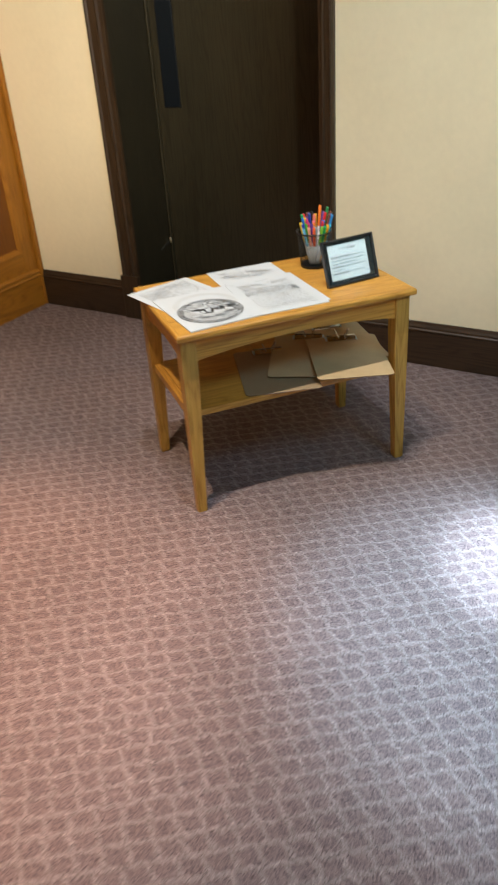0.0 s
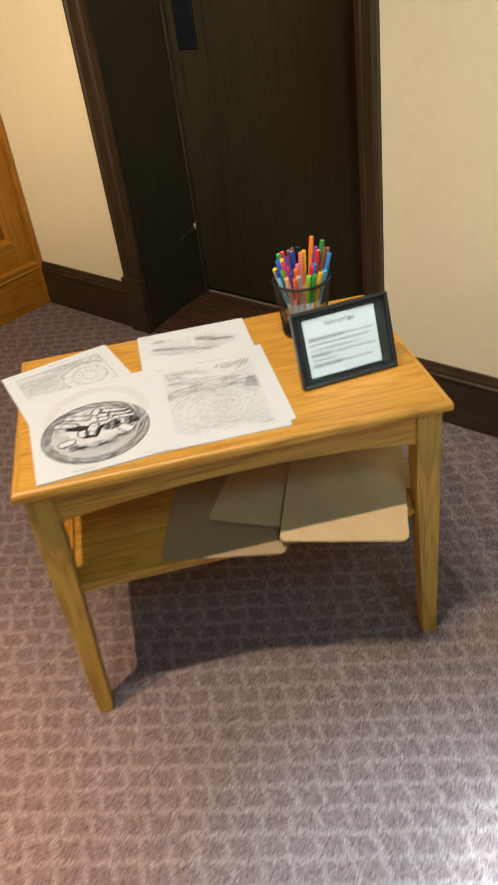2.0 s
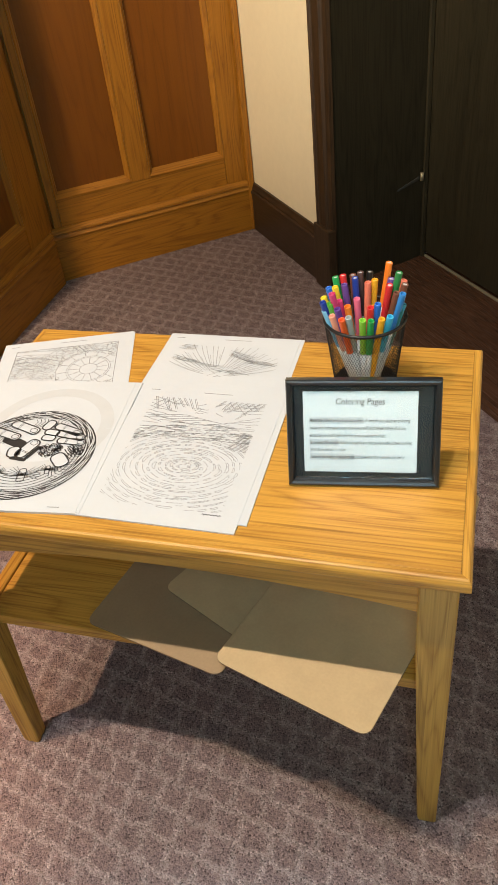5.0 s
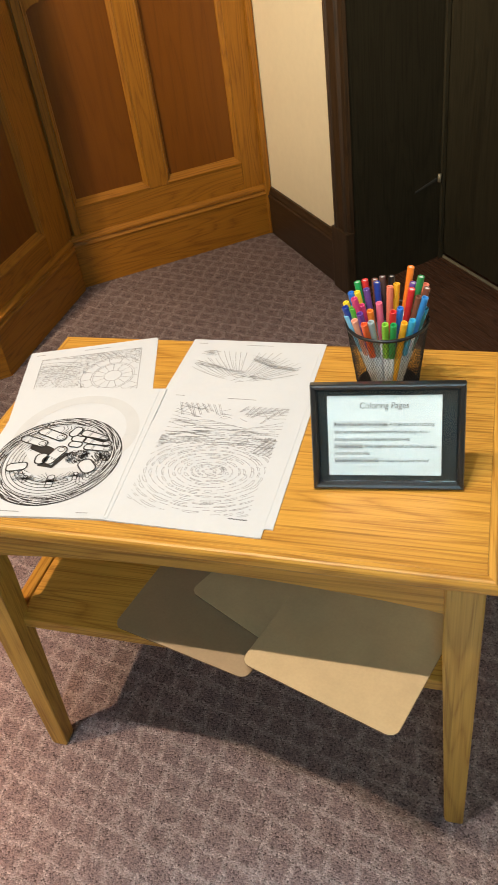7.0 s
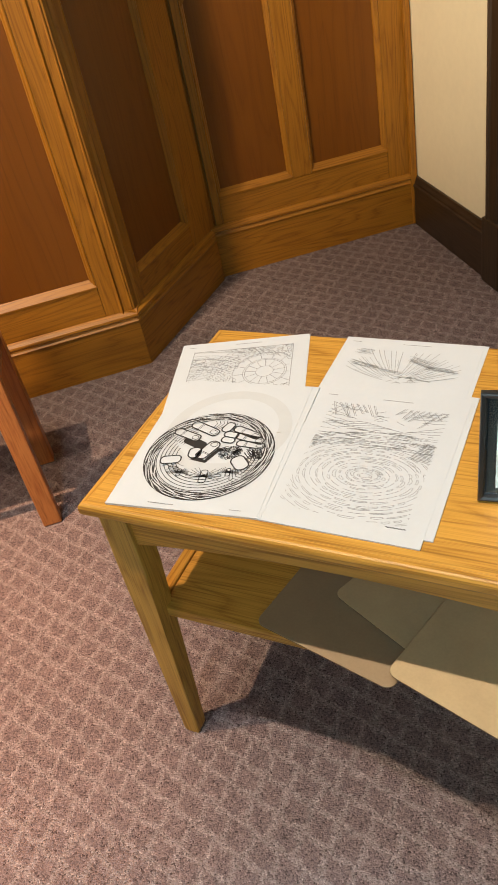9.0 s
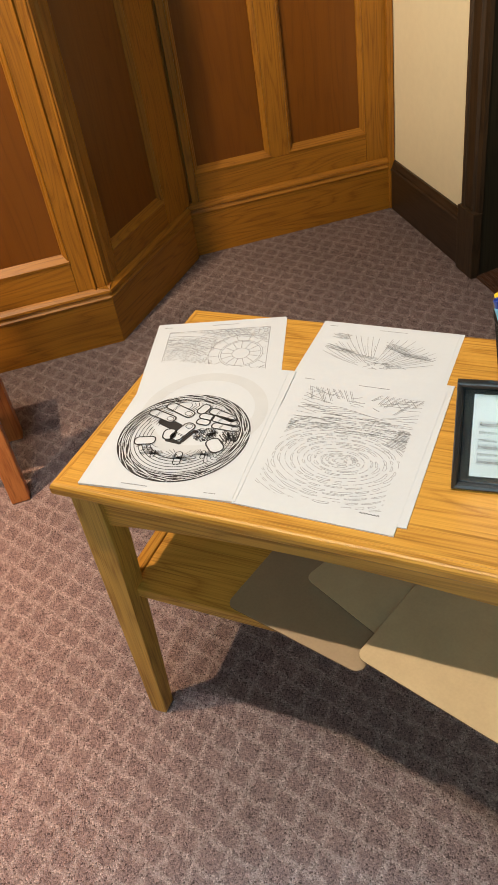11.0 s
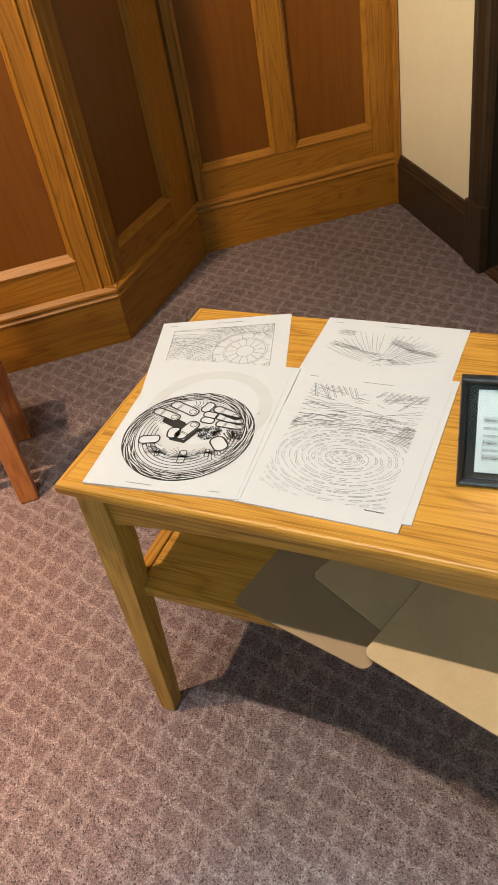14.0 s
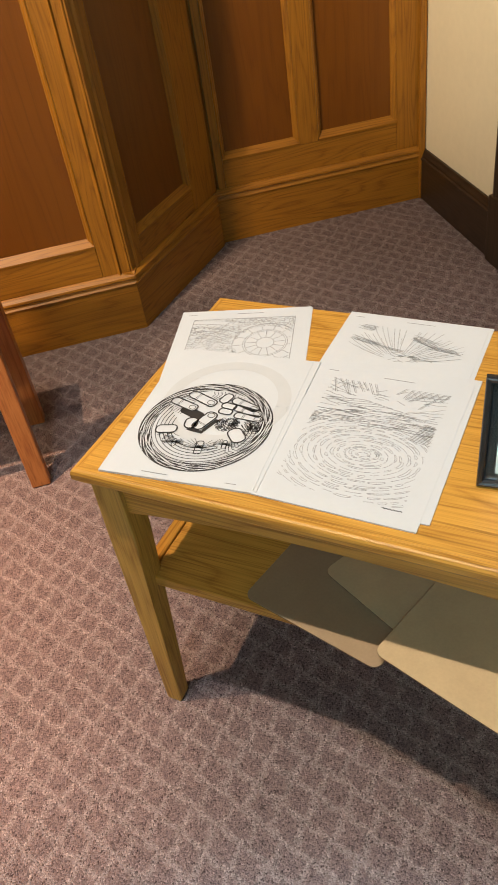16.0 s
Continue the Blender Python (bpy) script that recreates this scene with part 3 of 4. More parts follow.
def frame_lines(x0, y0, x1, y1, w):
    return [([(x0, y0), (x1, y0)], w), ([(x1, y0), (x1, y1)], w), ([(x1, y1), (x0, y1)], w), ([(x0, y1), (x0, y0)], w)]


def clipped(lines, x0, y0, x1, y1):
    """Keeps the parts of the strokes that lie in a rectangle."""
    out = []
    for pts, w in lines:
        keep = []
        for p in pts:
            if x0 <= p[0] <= x1 and y0 <= p[1] <= y1:
                keep.append(p)
            else:
                if len(keep) > 1:
                    out.append((keep, w))
                keep = []
        if len(keep) > 1:
            out.append((keep, w))
    return out


def captions(ob, z, foot=False):
    bars = [([(0.012, PL - 0.012), (0.026, PL - 0.012)], 0.0012), ([(0.094, PL - 0.0125), (0.138, PL - 0.0125)], 0.0012)]
    if foot:
        bars = [([(0.060, 0.009), (0.098, 0.008)], 0.0012), ([(0.176, 0.009), (0.192, 0.009)], 0.0012)]
    for bar in bars:
        printed("caption_bar", [bar], grey_ink, ob, z)


INK_Z = 0.0008 + 0.0003

# leafy page, behind on the near-corner side
sheet(0.0490, 0.1252, 17.1, TOP + 0.0002, "white sheet under a printed leafy colouring page", 0.0004)
page = sheet(0.048, 0.126, 17.4, TOP + 0.0002, "white page printed with a leafy line drawing", 0.0008)
rng = random.Random(5)
x0, y0, x1, y1 = 0.024, 0.130, 0.192, 0.252
lines = frame_lines(x0, y0, x1, y1, 0.0009)
art = []
HX, HY = 0.150, 0.178
for r in (0.014, 0.032, 0.035, 0.052):
    art.append((arc(HX, HY, r, r * 1.05, 0, 360, 60), 0.0008))
for k in range(13):
    a = radians(8 + k * 27.7)
    art.append(([(HX + r * math.cos(a), HY + r * 1.05 * math.sin(a)) for r in (0.014, 0.020, 0.026, 0.032)], 0.0008))
    art.append(([(HX + r * math.cos(a + 0.2), HY + r * 1.05 * math.sin(a + 0.2)) for r in (0.035, 0.041, 0.047, 0.052)], 0.0008))
for k in range(6):
    # broad bands sweeping in from the upper corner
    art.append(([(x0 + g * 0.006, 0.250 - 0.011 * k + 0.00035 * k * g - 0.00016 * (k + 1) * g * g * 0.35) for g in range(16 - k)], 0.0008))
for k in range(5):
    art.append(([(0.116 + 0.008 * k + 0.0016 * g, 0.252 - 0.0022 * g) for g in range(9 + 2 * k)], 0.0008))
placed = []
for k in range(2600):
    x, y = rng.uniform(x0, x1), rng.uniform(y0, y1)
    if math.hypot(x - HX, y - HY) < 0.050 or (y > 0.232 and x < 0.08) or any((x - p) ** 2 + (y - q) ** 2 < 0.0000330 for p, q in placed):
        continue
    placed.append((x, y))
    a, s = rng.gauss(0.5, 0.8), rng.uniform(0.0040, 0.0064)
    leaf_pts = [(x + s * math.cos(a) * (g / 4 - 1) - 0.50 * s * math.sin(a) * math.sin(math.pi * g / 8), y + s * math.sin(a) * (g / 4 - 1) + 0.50 * s * math.cos(a) * math.sin(math.pi * g / 8)) for g in range(9)]
    art.append((leaf_pts, 0.00065))
    if rng.random() < 0.7:
        art.append(([(2 * (x + s * math.cos(a) * (g / 4 - 1)) - p[0], 2 * (y + s * math.sin(a) * (g / 4 - 1)) - p[1]) for g, p in enumerate(leaf_pts)], 0.0007))
printed("line_drawing", lines + clipped(art, x0, y0, x1, y1), grey_ink, page, INK_Z)
captions(page, INK_Z)

# page with sun rays over a valley, behind
sheet(0.2440, 0.1765, -0.3, TOP + 0.0002, "white sheet under a printed sunray colouring page", 0.0004)
page = sheet(0.237, 0.177, -0.5, TOP + 0.0002, "white page printed with pale sweeping rays", 0.0008)
rng = random.Random(8)
x0, y0, x1, y1 = 0.022, 0.140, 0.195, 0.250
art = []


def swept(a, r0, r1, bend, w, n=16):
    """A bowed stroke running out from the foot of the rays."""
    return [(0.108 + r * math.cos(a + bend * (r - r0)), 0.166 + 0.92 * r * math.sin(a + bend * (r - r0))) for r in [r0 + (r1 - r0) * g / n for g in range(n + 1)]], w


for deg, bend in ((14, 2.0), (26, 1.6), (38, 1.3), (50, 1.0), (63, 0.6), (78, 0.2), (100, -0.3), (114, -0.9), (127, -1.3), (140, -1.7), (152, -2.2), (165, -2.6)):
    for off in (-3.4, 3.4):
        art.append(swept(radians(deg + off), rng.uniform(0.020, 0.030), rng.uniform(0.085, 0.125), bend, 0.0007))
    art.append(swept(radians(deg + rng.uniform(-2, 2)), rng.uniform(0.035, 0.05), rng.uniform(0.06, 0.095), bend, 0.0005))
# hatched dark patches between the rays
for cx, cy, wide, high, n, slope in ((0.042, 0.241, 0.030, 0.012, 9, -0.12), (0.135, 0.222, 0.050, 0.016, 13, -0.42), (0.165, 0.207, 0.050, 0.008, 8, -0.14), (0.050, 0.205, 0.050, 0.010, 9, -0.25), (0.090, 0.193, 0.040, 0.006, 5, -0.1)):
    for k in range(n):
        y = cy + high * (k / (n - 1) - 0.5)
        art.append((wiggle(rng, cx + rng.uniform(-0.004, 0.004), y, wide * rng.uniform(0.55, 1.0), slope + rng.gauss(0, 0.05), 8, 0.03), rng.choice((0.0005, 0.0007))))
for k in range(16):
    art.append((wiggle(rng, 0.112 + rng.gauss(0, 0.012), 0.178 + rng.gauss(0, 0.006), rng.uniform(0.006, 0.014), rng.uniform(-0.6, 0.9)), 0.0009))
for cx, cy, rx, ry in ((0.104, 0.182, 0.010, 0.005), (0.125, 0.176, 0.014, 0.006), (0.142, 0.172, 0.016, 0.005)):
    art.append((arc(cx, cy, rx, ry, 10, 200, 12), 0.0009))
printed("line_drawing", clipped(art, x0, y0, x1, y1), grey_ink, page, INK_Z)
captions(page, INK_Z)

# page with ripples on water, in front
sheet(0.2572, 0.0430, 0.2, TOP + 0.0002, "white sheet under a printed ripple colouring page", 0.0016)
page = sheet(0.2462, 0.0300, -0.6, TOP + 0.0002, "white page printed with water ripples and branches", 0.0021)
rng = random.Random(11)
x0, y0, x1, y1 = 0.025, 0.028, 0.192, 0.252
art = []
EX, EY = 0.118, 0.106
# long bowed cells lying round the ripple's middle, each a closed sliver with a blunt tail
for k in range(15):
    rx = 0.007 + 0.0082 * k
    ry = rx * (0.58 + 0.010 * k)
    a = rng.uniform(0, 50)
    stop = a + 352
    while a < stop:
        span = rng.uniform(0.010, 0.034) / (rx + 0.012) * 57
        thick = rng.uniform(0.0022, 0.0042)
        sway = rng.uniform(-0.0016, 0.0016)
        inner = arc(EX, EY + sway, rx + sway, ry, a, a + span, 8)
        outer = [(EX + (rx + sway + thick * math.sin(math.pi * (g + 1) / 10) ** 0.6) * math.cos(radians(a + span * g / 8)), EY + sway + (ry + 0.8 * thick * math.sin(math.pi * (g + 1) / 10) ** 0.6) * math.sin(radians(a + span * g / 8))) for g in range(9)]
        art.append((inner, 0.0006))
        if rng.random() < 0.72:
            art.append((outer + inner[-1:], 0.0006))
        a += span + rng.uniform(0.003, 0.008) / (rx + 0.006) * 57
# level dashes of the far water, thickest at both edges
for k in range(100):
    x, y = rng.uniform(x0, x1), 0.158 + 0.040 * rng.random()
    art.append((wiggle(rng, x, y, rng.uniform(0.008, 0.026), rng.gauss(0, 0.03), 6, 0.02), rng.choice((0.0006, 0.0008, 0.0010))))
for k in range(15):
    y = 0.150 + 0.0024 * k
    art.append(([(x1 - 0.030 + 0.0011 * k + 0.003 * g, y - 0.0006 * g) for g in range(11)], 0.0009))
    if k < 9:
        art.append(([(x0 + 0.0025 * g, y + 0.004) for g in range(rng.randrange(3, 9))], 0.0008))
# two lattices of branches leaning to the middle, and loose twigs between
for side, edge in ((1, x0), (-1, x1)):
    for k in range(7):
        y, fall = 0.251 - 0.0080 * k, rng.uniform(0.05, 0.42)
        art.append(([(edge + side * 0.0030 * g, y - fall * 0.0030 * g + 0.0006 * math.sin(g)) for g in range(rng.randrange(9, 22 - k))], 0.0007))
    for k in range(8):
        x, lean_x = edge + side * (0.001 + 0.0085 * k), rng.uniform(0.0009, 0.0024)
        n = rng.randrange(6, 16 - k)
        art.append(([(x + side * lean_x * g, 0.251 - 0.0030 * g) for g in range(n)], 0.0009))
        art.append(([(x + side * lean_x * g + 0.0024, 0.251 - 0.0030 * g) for g in range(n)], 0.0006))
    for k in range(4):
        x = edge + side * (0.018 + rng.uniform(0.009, 0.013) * k)
        art.append(([(x - side * 0.0023 * g, 0.248 - 0.0030 * g) for g in range(rng.randrange(5, 11))], 0.0007))
for k in range(9):
    art.append((wiggle(rng, rng.uniform(0.092, 0.138), rng.uniform(0.216, 0.246), rng.uniform(0.008, 0.018), rng.gauss(0.4, 0.5)), 0.0008))
for k in range(4):
    art.append(([(x0 + 0.004 * g, 0.2015 + 0.0030 * k + 0.0022 * math.sin(0.35 * g + k)) for g in range(k, 30 - 4 * k)], 0.0008))
printed("line_drawing", clipped(art, x0, y0, x1, y1), grey_ink, page, 0.0024)
printed("signature_mark", [([(0.168 + 0.0015 * g, 0.0255 + 0.0010 * math.sin(2.2 * g)) for g in range(17)], 0.0012)], ink, page, 0.0024)
captions(page, 0.0024)

# page with the round woodcut, in front
sheet(0.0470, 0.0165, 4.2, TOP + 0.0002, "white sheet under a printed roundel colouring page", 0.0028)
page = sheet(0.043, 0.0100, 5.4, TOP + 0.0002, "white page printed with a bold black roundel", 0.0033)
rng = random.Random(3)
CX, CY, R = 0.109, 0.112, 0.0935
printed("show_through_ring", [(arc(0.118, 0.168, 0.084, 0.084, 0, 360, 72), 0.0190)], faint_ink, page, 0.0036)
black = [(arc(CX, CY, R - 0.0085, R - 0.0085, 0, 360, 120), 0.0170)]
sliver = []
for lane in range(5):
    a0 = rng.uniform(0, 30)
    stop = a0 + 356
    while a0 < stop:
        sweep, w = rng.uniform(15, 30), rng.uniform(0.0012, 0.0020)
        r0 = R - 0.0158 + 0.0032 * lane + rng.uniform(-0.0006, 0.0006)
        climb, ph = rng.uniform(0.0010, 0.0042), rng.uniform(0, 6.28)
        pts = []
        for g in range(13):
            f = g / 12
            a = radians(a0 + sweep * f)
            rr = min(R - 0.0008, r0 + climb * (f - 0.5) + 0.0006 * math.sin(ph + 5 * f))
            pts.append((CX + rr * math.cos(a), CY + rr * math.sin(a)))
        sliver += [(pts[:3], w * 0.45), (pts[2:5], w * 0.8), (pts[4:9], w), (pts[8:11], w * 0.8), (pts[10:], w * 0.45)]
        a0 += sweep * rng.uniform(0.86, 1.02)
printed("pale_strand", sliver, paper_white, page, 0.0041)
RI = R - 0.0185
for k in range(6):
    black.append((arc(CX, CY, RI - 0.0055 * k, RI - 0.0055 * k, 150 + 4 * k, 322 - 3 * k, 40), 0.0011))
for k in range(7):
    black.append((arc(CX, CY, RI - 0.0045 * k, RI - 0.0045 * k, 118 + 2 * k, 160, 14), 0.0009))


def pill(cx, cy, w, h, turn):
    """A rounded bar, as an outline."""
    c, s = math.cos(radians(turn)), math.sin(radians(turn))
    pts = [(x - w / 2, y - h / 2) for x, y in rounded(w, h, min(w, h) * 0.42, 4)]
    return [(cx + c * x - s * y, cy + s * x + c * y) for x, y in pts]


pills = [(0.062, 0.150, 0.046, 0.014, -20), (0.084, 0.166, 0.050, 0.015, -24), (0.118, 0.172, 0.022, 0.014, 70), (0.128, 0.156, 0.022, 0.012, -12),
         (0.127, 0.144, 0.020, 0.012, -8), (0.150, 0.163, 0.046, 0.013, -22), (0.158, 0.150, 0.044, 0.013, -14), (0.163, 0.137, 0.042, 0.012, -6),
         (0.105, 0.120, 0.040, 0.018, 66), (0.058, 0.094, 0.030, 0.016, 12), (0.160, 0.098, 0.020, 0.030, 40), (0.088, 0.112, 0.018, 0.022, 10)]
solid = [pill(0.080, 0.134, 0.040, 0.017, -24), pill(0.099, 0.098, 0.026, 0.006, -10), pill(0.116, 0.112, 0.006, 0.030, -24)]
for k in range(9):
    black.append((arc(CX, CY, RI - 0.0052 * k, RI - 0.0052 * k, -34 + 3 * k, 8 - 2 * k, 16), 0.0012))
for k in range(34):
    a = radians(-40 + 4.4 * k)
    black.append(([(CX + r * math.cos(a + 0.1 * math.sin(r * 160)), CY + r * math.sin(a + 0.1 * math.sin(r * 160))) for r in (0.056, 0.062, 0.068, 0.0745)], 0.0010))
for k in range(16):
    black.append((wiggle(rng, 0.062 + rng.uniform(-0.012, 0.02), 0.078 + rng.uniform(-0.012, 0.010), rng.uniform(0.006, 0.014), rng.gauss(0.2, 0.7)), 0.0007))
for k in range(90):
    a, r = rng.uniform(0, 6.28), 0.017 * math.sqrt(rng.random())
    black.append((arc(0.140 + r * math.cos(a), 0.118 + r * 0.8 * math.sin(a), 0.0022, 0.0022, 0, 300, 6), 0.0008))
for k in range(26):
    black.append((wiggle(rng, 0.176 + rng.uniform(-0.012, 0.008), 0.118 + rng.uniform(-0.006, 0.006), 0.018, -1.0 + rng.gauss(0, 0.15)), 0.0010))
for cx, cy, s in ((0.118, 0.066, 1.0), (0.080, 0.070, 0.55), (0.150, 0.078, 0.6)):
    for side in (-1, 1):
        for k in range(7):
            a = radians(90 + side * (30 + 13 * k))
            black.append(([(cx + side * 0.004 * s, cy), (cx + 0.5 * 0.026 * s * math.cos(a), cy + 0.5 * 0.020 * s * math.sin(a)), (cx + 0.026 * s * math.cos(a), cy + 0.020 * s * math.sin(a))], 0.0007))
    black.append((pill(cx, cy, 0.010 * s, 0.026 * s, 8), 0.0014))
printed("roundel", black, ink, page, 0.0038, solid)
for p in pills:
    printed("roundel_shape", [], paper_white, page, 0.0041, [pill(*p)])
outl = []
for p in pills:
    o = pill(*p)
    outl.append((o + o[:2], 0.0021))
    cx, cy, w, h, turn = p
    if w > 0.03:
        c, s = math.cos(radians(turn)), math.sin(radians(turn))
        o = pill(cx + c * w * 0.33, cy + s * w * 0.33, w * 0.22, h * 0.55, turn)
        outl.append((o + o[:2], 0.0011))
        for f in (-0.15, -0.2):
            outl.append(([(cx + c * w * f - s * h * 0.45, cy + s * w * f + c * h * 0.45), (cx + c * w * f + s * h * 0.45, cy + s * w * f - c * h * 0.45)], 0.0008))
printed("roundel_outline", outl, ink, page, 0.0044)
captions(page, 0.0038, True)

# ------------------------------------------------------------------ framed sign
SW, SH = 0.180, 0.134
lean = math.degrees(math.atan2(0.042, 0.127))
turn = math.degrees(math.atan2(0.020, 0.179))
sign = thing("sign_frame", pose(0.507, 0.1235, TOP + 0.0005, 0, 0, turn), "small black picture frame with a printed card, propped on the table", "sign")
LEAN_M = pose(0, 0, 0.0005, -lean, 0, 0)


def leaned(ob):
    ob.matrix_local = LEAN_M
    return ob


prof = [(0.0, 0.001), (0.0, -0.003), (0.0012, -0.0050), (0.0030, -0.0055), (0.0058, -0.0045), (0.0078, -0.0012), (0.0078, 0.004), (0.0, 0.008)]


def frame_moulding():
    bm = bmesh.new()
    rings = []
    for cx, cz, kx, kz in ((0, 0, 1, 1), (SW, 0, -1, 1), (SW, SH, -1, -1), (0, SH, 1, -1)):
        rings.append([bm.verts.new((cx + kx * d, y, cz + kz * d)) for d, y in prof])
    n = len(prof)
    for r0, r1 in zip(rings, rings[1:] + rings[:1]):
        for i in range(n):
            bm.faces.new((r0[i], r0[(i + 1) % n], r1[(i + 1) % n], r1[i]))
    bmesh.ops.recalc_face_normals(bm, faces=bm.faces)
    return bm


leaned(part("moulding", frame_moulding(), black_paint, sign))
leaned(part("mount", box(0.009, SW - 0.009, 0.0030, 0.0060, 0.009, SH - 0.009), black_mat, sign))
PX0, PX1, PZ0, PZ1 = 0.0195, 0.1535, 0.0165, 0.1185
card = leaned(part("card", box(PX0, PX1, 0.0022, 0.0028, PZ0, PZ1), sign_paper, sign, "pale card with black italic lettering"))
glass_m, gt, gb = material("frame_glass", 0.03)
gb.inputs["Transmission Weight"].default_value = 1.0
gb.inputs["IOR"].default_value = 1.45
pane = leaned(part("glass", box(0.0095, SW - 0.0095, 0.0000, 0.0012, 0.0095, SH - 0.0095), glass_m, sign))
pane.visible_shadow = False
leaned(part("backing", box(0.006, SW - 0.006, 0.0062, 0.0085, 0.006, SH - 0.006), black_mat, sign))
part("easel_strut", hexa([(0.07, 0.082, 0), (0.11, 0.082, 0), (0.11, 0.086, 0), (0.07, 0.086, 0)], [(0.075, 0.040, 0.098), (0.105, 0.040, 0.098), (0.105, 0.043, 0.100), (0.075, 0.043, 0.100)]), black_mat, sign)


def lettering(text, x, z, size, parent, name, shear=0.3, bold=0.0, fit=None):
    cu = bpy.data.curves.new(name, "FONT")
    cu.body, cu.size, cu.shear, cu.offset = text, size, shear, bold
    cu.resolution_u = 3
    tmp = new(name, cu)
    dg = bpy.context.evaluated_depsgraph_get()
    me = bpy.data.meshes.new_from_object(tmp.evaluated_get(dg))
    bpy.data.objects.remove(tmp)
    wide = max(v.co.x for v in me.vertices)
    k = fit / wide if fit else 1.0
    me.transform(Matrix.Translation((x, 0.0018, z)) @ pose(0, 0, 0, 90) @ Matrix.Diagonal((k, 1, 1, 1)))
    me.materials.clear()
    me.materials.append(ink)
    ob = new(name, me)
    ob.parent = parent
    return ob


lettering("Coloring Pages", 0.0575, 0.1025, 0.0112, card, "title", 0.10, 0.0, 0.058)
body = [("Attention flows away from ourselves.", " A simple act, such as coloring,", 0.0805, 0.064, 0.053),
        ("", "takes your attention away from yourself (and those things that are", 0.0710, 0.0, 0.113),
        ("", "stressing you out!) and onto the present-moment event.", 0.0615, 0.0, 0.090),
        ("It relaxes the brain.", " When thoughts are focused on this simple activity,", 0.0525, 0.034, 0.085),
        ("", "your brain tends to relax.", 0.0435, 0.0, 0.043),
        ("Low stakes make it pleasurable.", " Go ahead: color outside the lines!", 0.0340, 0.053, 0.058)]
for bold_text, text, z, wb, wt in body:
    x = 0.0268
    if bold_text:
        lettering(bold_text, x, z, 0.0070, card, "bold_line", 0.30, 0.00006, wb)
        part("text_highlight", box(x - 0.0008, x + wb + 0.0008, 0.00190, 0.0021, z - 0.0022, z + 0.0062), highlight, card)
        x += wb + 0.0015
    lettering(text.strip(), x, z, 0.0070, card, "text_line", 0.30, 0.0, wt)
for a, b in (((0.0262, 0.0285), (0.0262, 0.0870)), ((0.0262, 0.0285), (0.1470, 0.0285)), ((0.1470, 0.0285), (0.1470, 0.0870)), ((0.0262, 0.0870), (0.1470, 0.0870))):
    bm = box(min(a[0], b[0]) - 0.00015, max(a[0], b[0]) + 0.00015, 0.00185, 0.0020, min(a[1], b[1]) - 0.00015, max(a[1], b[1]) + 0.00015)
    part("text_border", bm, faint_ink, card)

# ------------------------------------------------------------------ mesh cup with markers
CUP = (0.570, 0.348)
CUP_H, R0, R1 = 0.112, 0.0425, 0.0545
cup = thing("pencil_cup", pose(CUP[0], CUP[1], TOP, 0, 0, 0), "black wire mesh pencil cup full of coloured markers", "pencil cup")


def cup_mesh():
    verts, faces = [], []
    n, steps, wire = 84, 20, 0.00026
    for way in (-1, 1):
        for k in range(n):
            base = len(verts)
            for g in range(steps + 1):
                f = g / steps
                a = 2 * math.pi * k / n + way * 0.95 * f
                r, z = R0 + (R1 - R0) * f, 0.006 + (CUP_H - 0.010) * f
                for da, dr in ((-wire / r, 0.0), (wire / r, 0.0), (0.0, 0.0005)):
                    verts.append(((r + dr) * math.cos(a + da), (r + dr) * math.sin(a + da), z))
            for g in range(steps):
                p, q = base + 3 * g, base + 3 * g + 3
                faces += [(p, p + 1, q + 1, q), (p + 1, p + 2, q + 2, q + 1), (p + 2, p, q, q + 2)]
    me = bpy.data.meshes.new("mesh_wall")
    me.from_pydata(verts, [], faces)
    me.materials.append(black_wire)
    ob = new("mesh_wall", me)
    ob.parent = cup


def ring(radius, z, thick):
    return [(radius * math.cos(2 * math.pi * g / 48), radius * math.sin(2 * math.pi * g / 48), z) for g in range(49)], thick


cup_mesh()
part("rim", tube(*ring(R1, CUP_H - 0.002, 0.0024)), black_wire, cup, "", True)
bm = bmesh.new()
bmesh.ops.create_cone(bm, cap_ends=True, segments=48, radius1=R0 + 0.001, radius2=R0 + 0.0018, depth=0.008, matrix=Matrix.Translation((0, 0, 0.004)))
part("base", bm, black_wire, cup)

COLOURS = dict(SKY=(0.20, 0.52, 0.78), SKY2=(0.05, 0.40, 0.62), SALMON=(0.80, 0.36, 0.24), VERMIL=(0.80, 0.12, 0.03), GREY=(0.36, 0.42, 0.42), LIME=(0.26, 0.58, 0.05),
               GREEN=(0.02, 0.33, 0.08), AMBER=(0.82, 0.40, 0.02), TEAL=(0.01, 0.16, 0.19), NAVY=(0.02, 0.05, 0.30), YELLOW=(0.82, 0.58, 0.03), GRASS=(0.09, 0.38, 0.04),
               VIOLET=(0.12, 0.04, 0.26), ROSE=(0.60, 0.05, 0.16), ORANGE=(0.80, 0.20, 0.02), PINK=(0.76, 0.16, 0.26), RED=(0.62, 0.03, 0.03), BLUE=(0.03, 0.16, 0.58),
               PURPLE=(0.13, 0.06, 0.26), CORAL=(0.75, 0.20, 0.12), BROWN=(0.17, 0.06, 0.035), AZURE=(0.04, 0.22, 0.56), UMBER=(0.09, 0.05, 0.045), BLACK=(0.012, 0.011, 0.011), FOREST=(0.03, 0.22, 0.06))
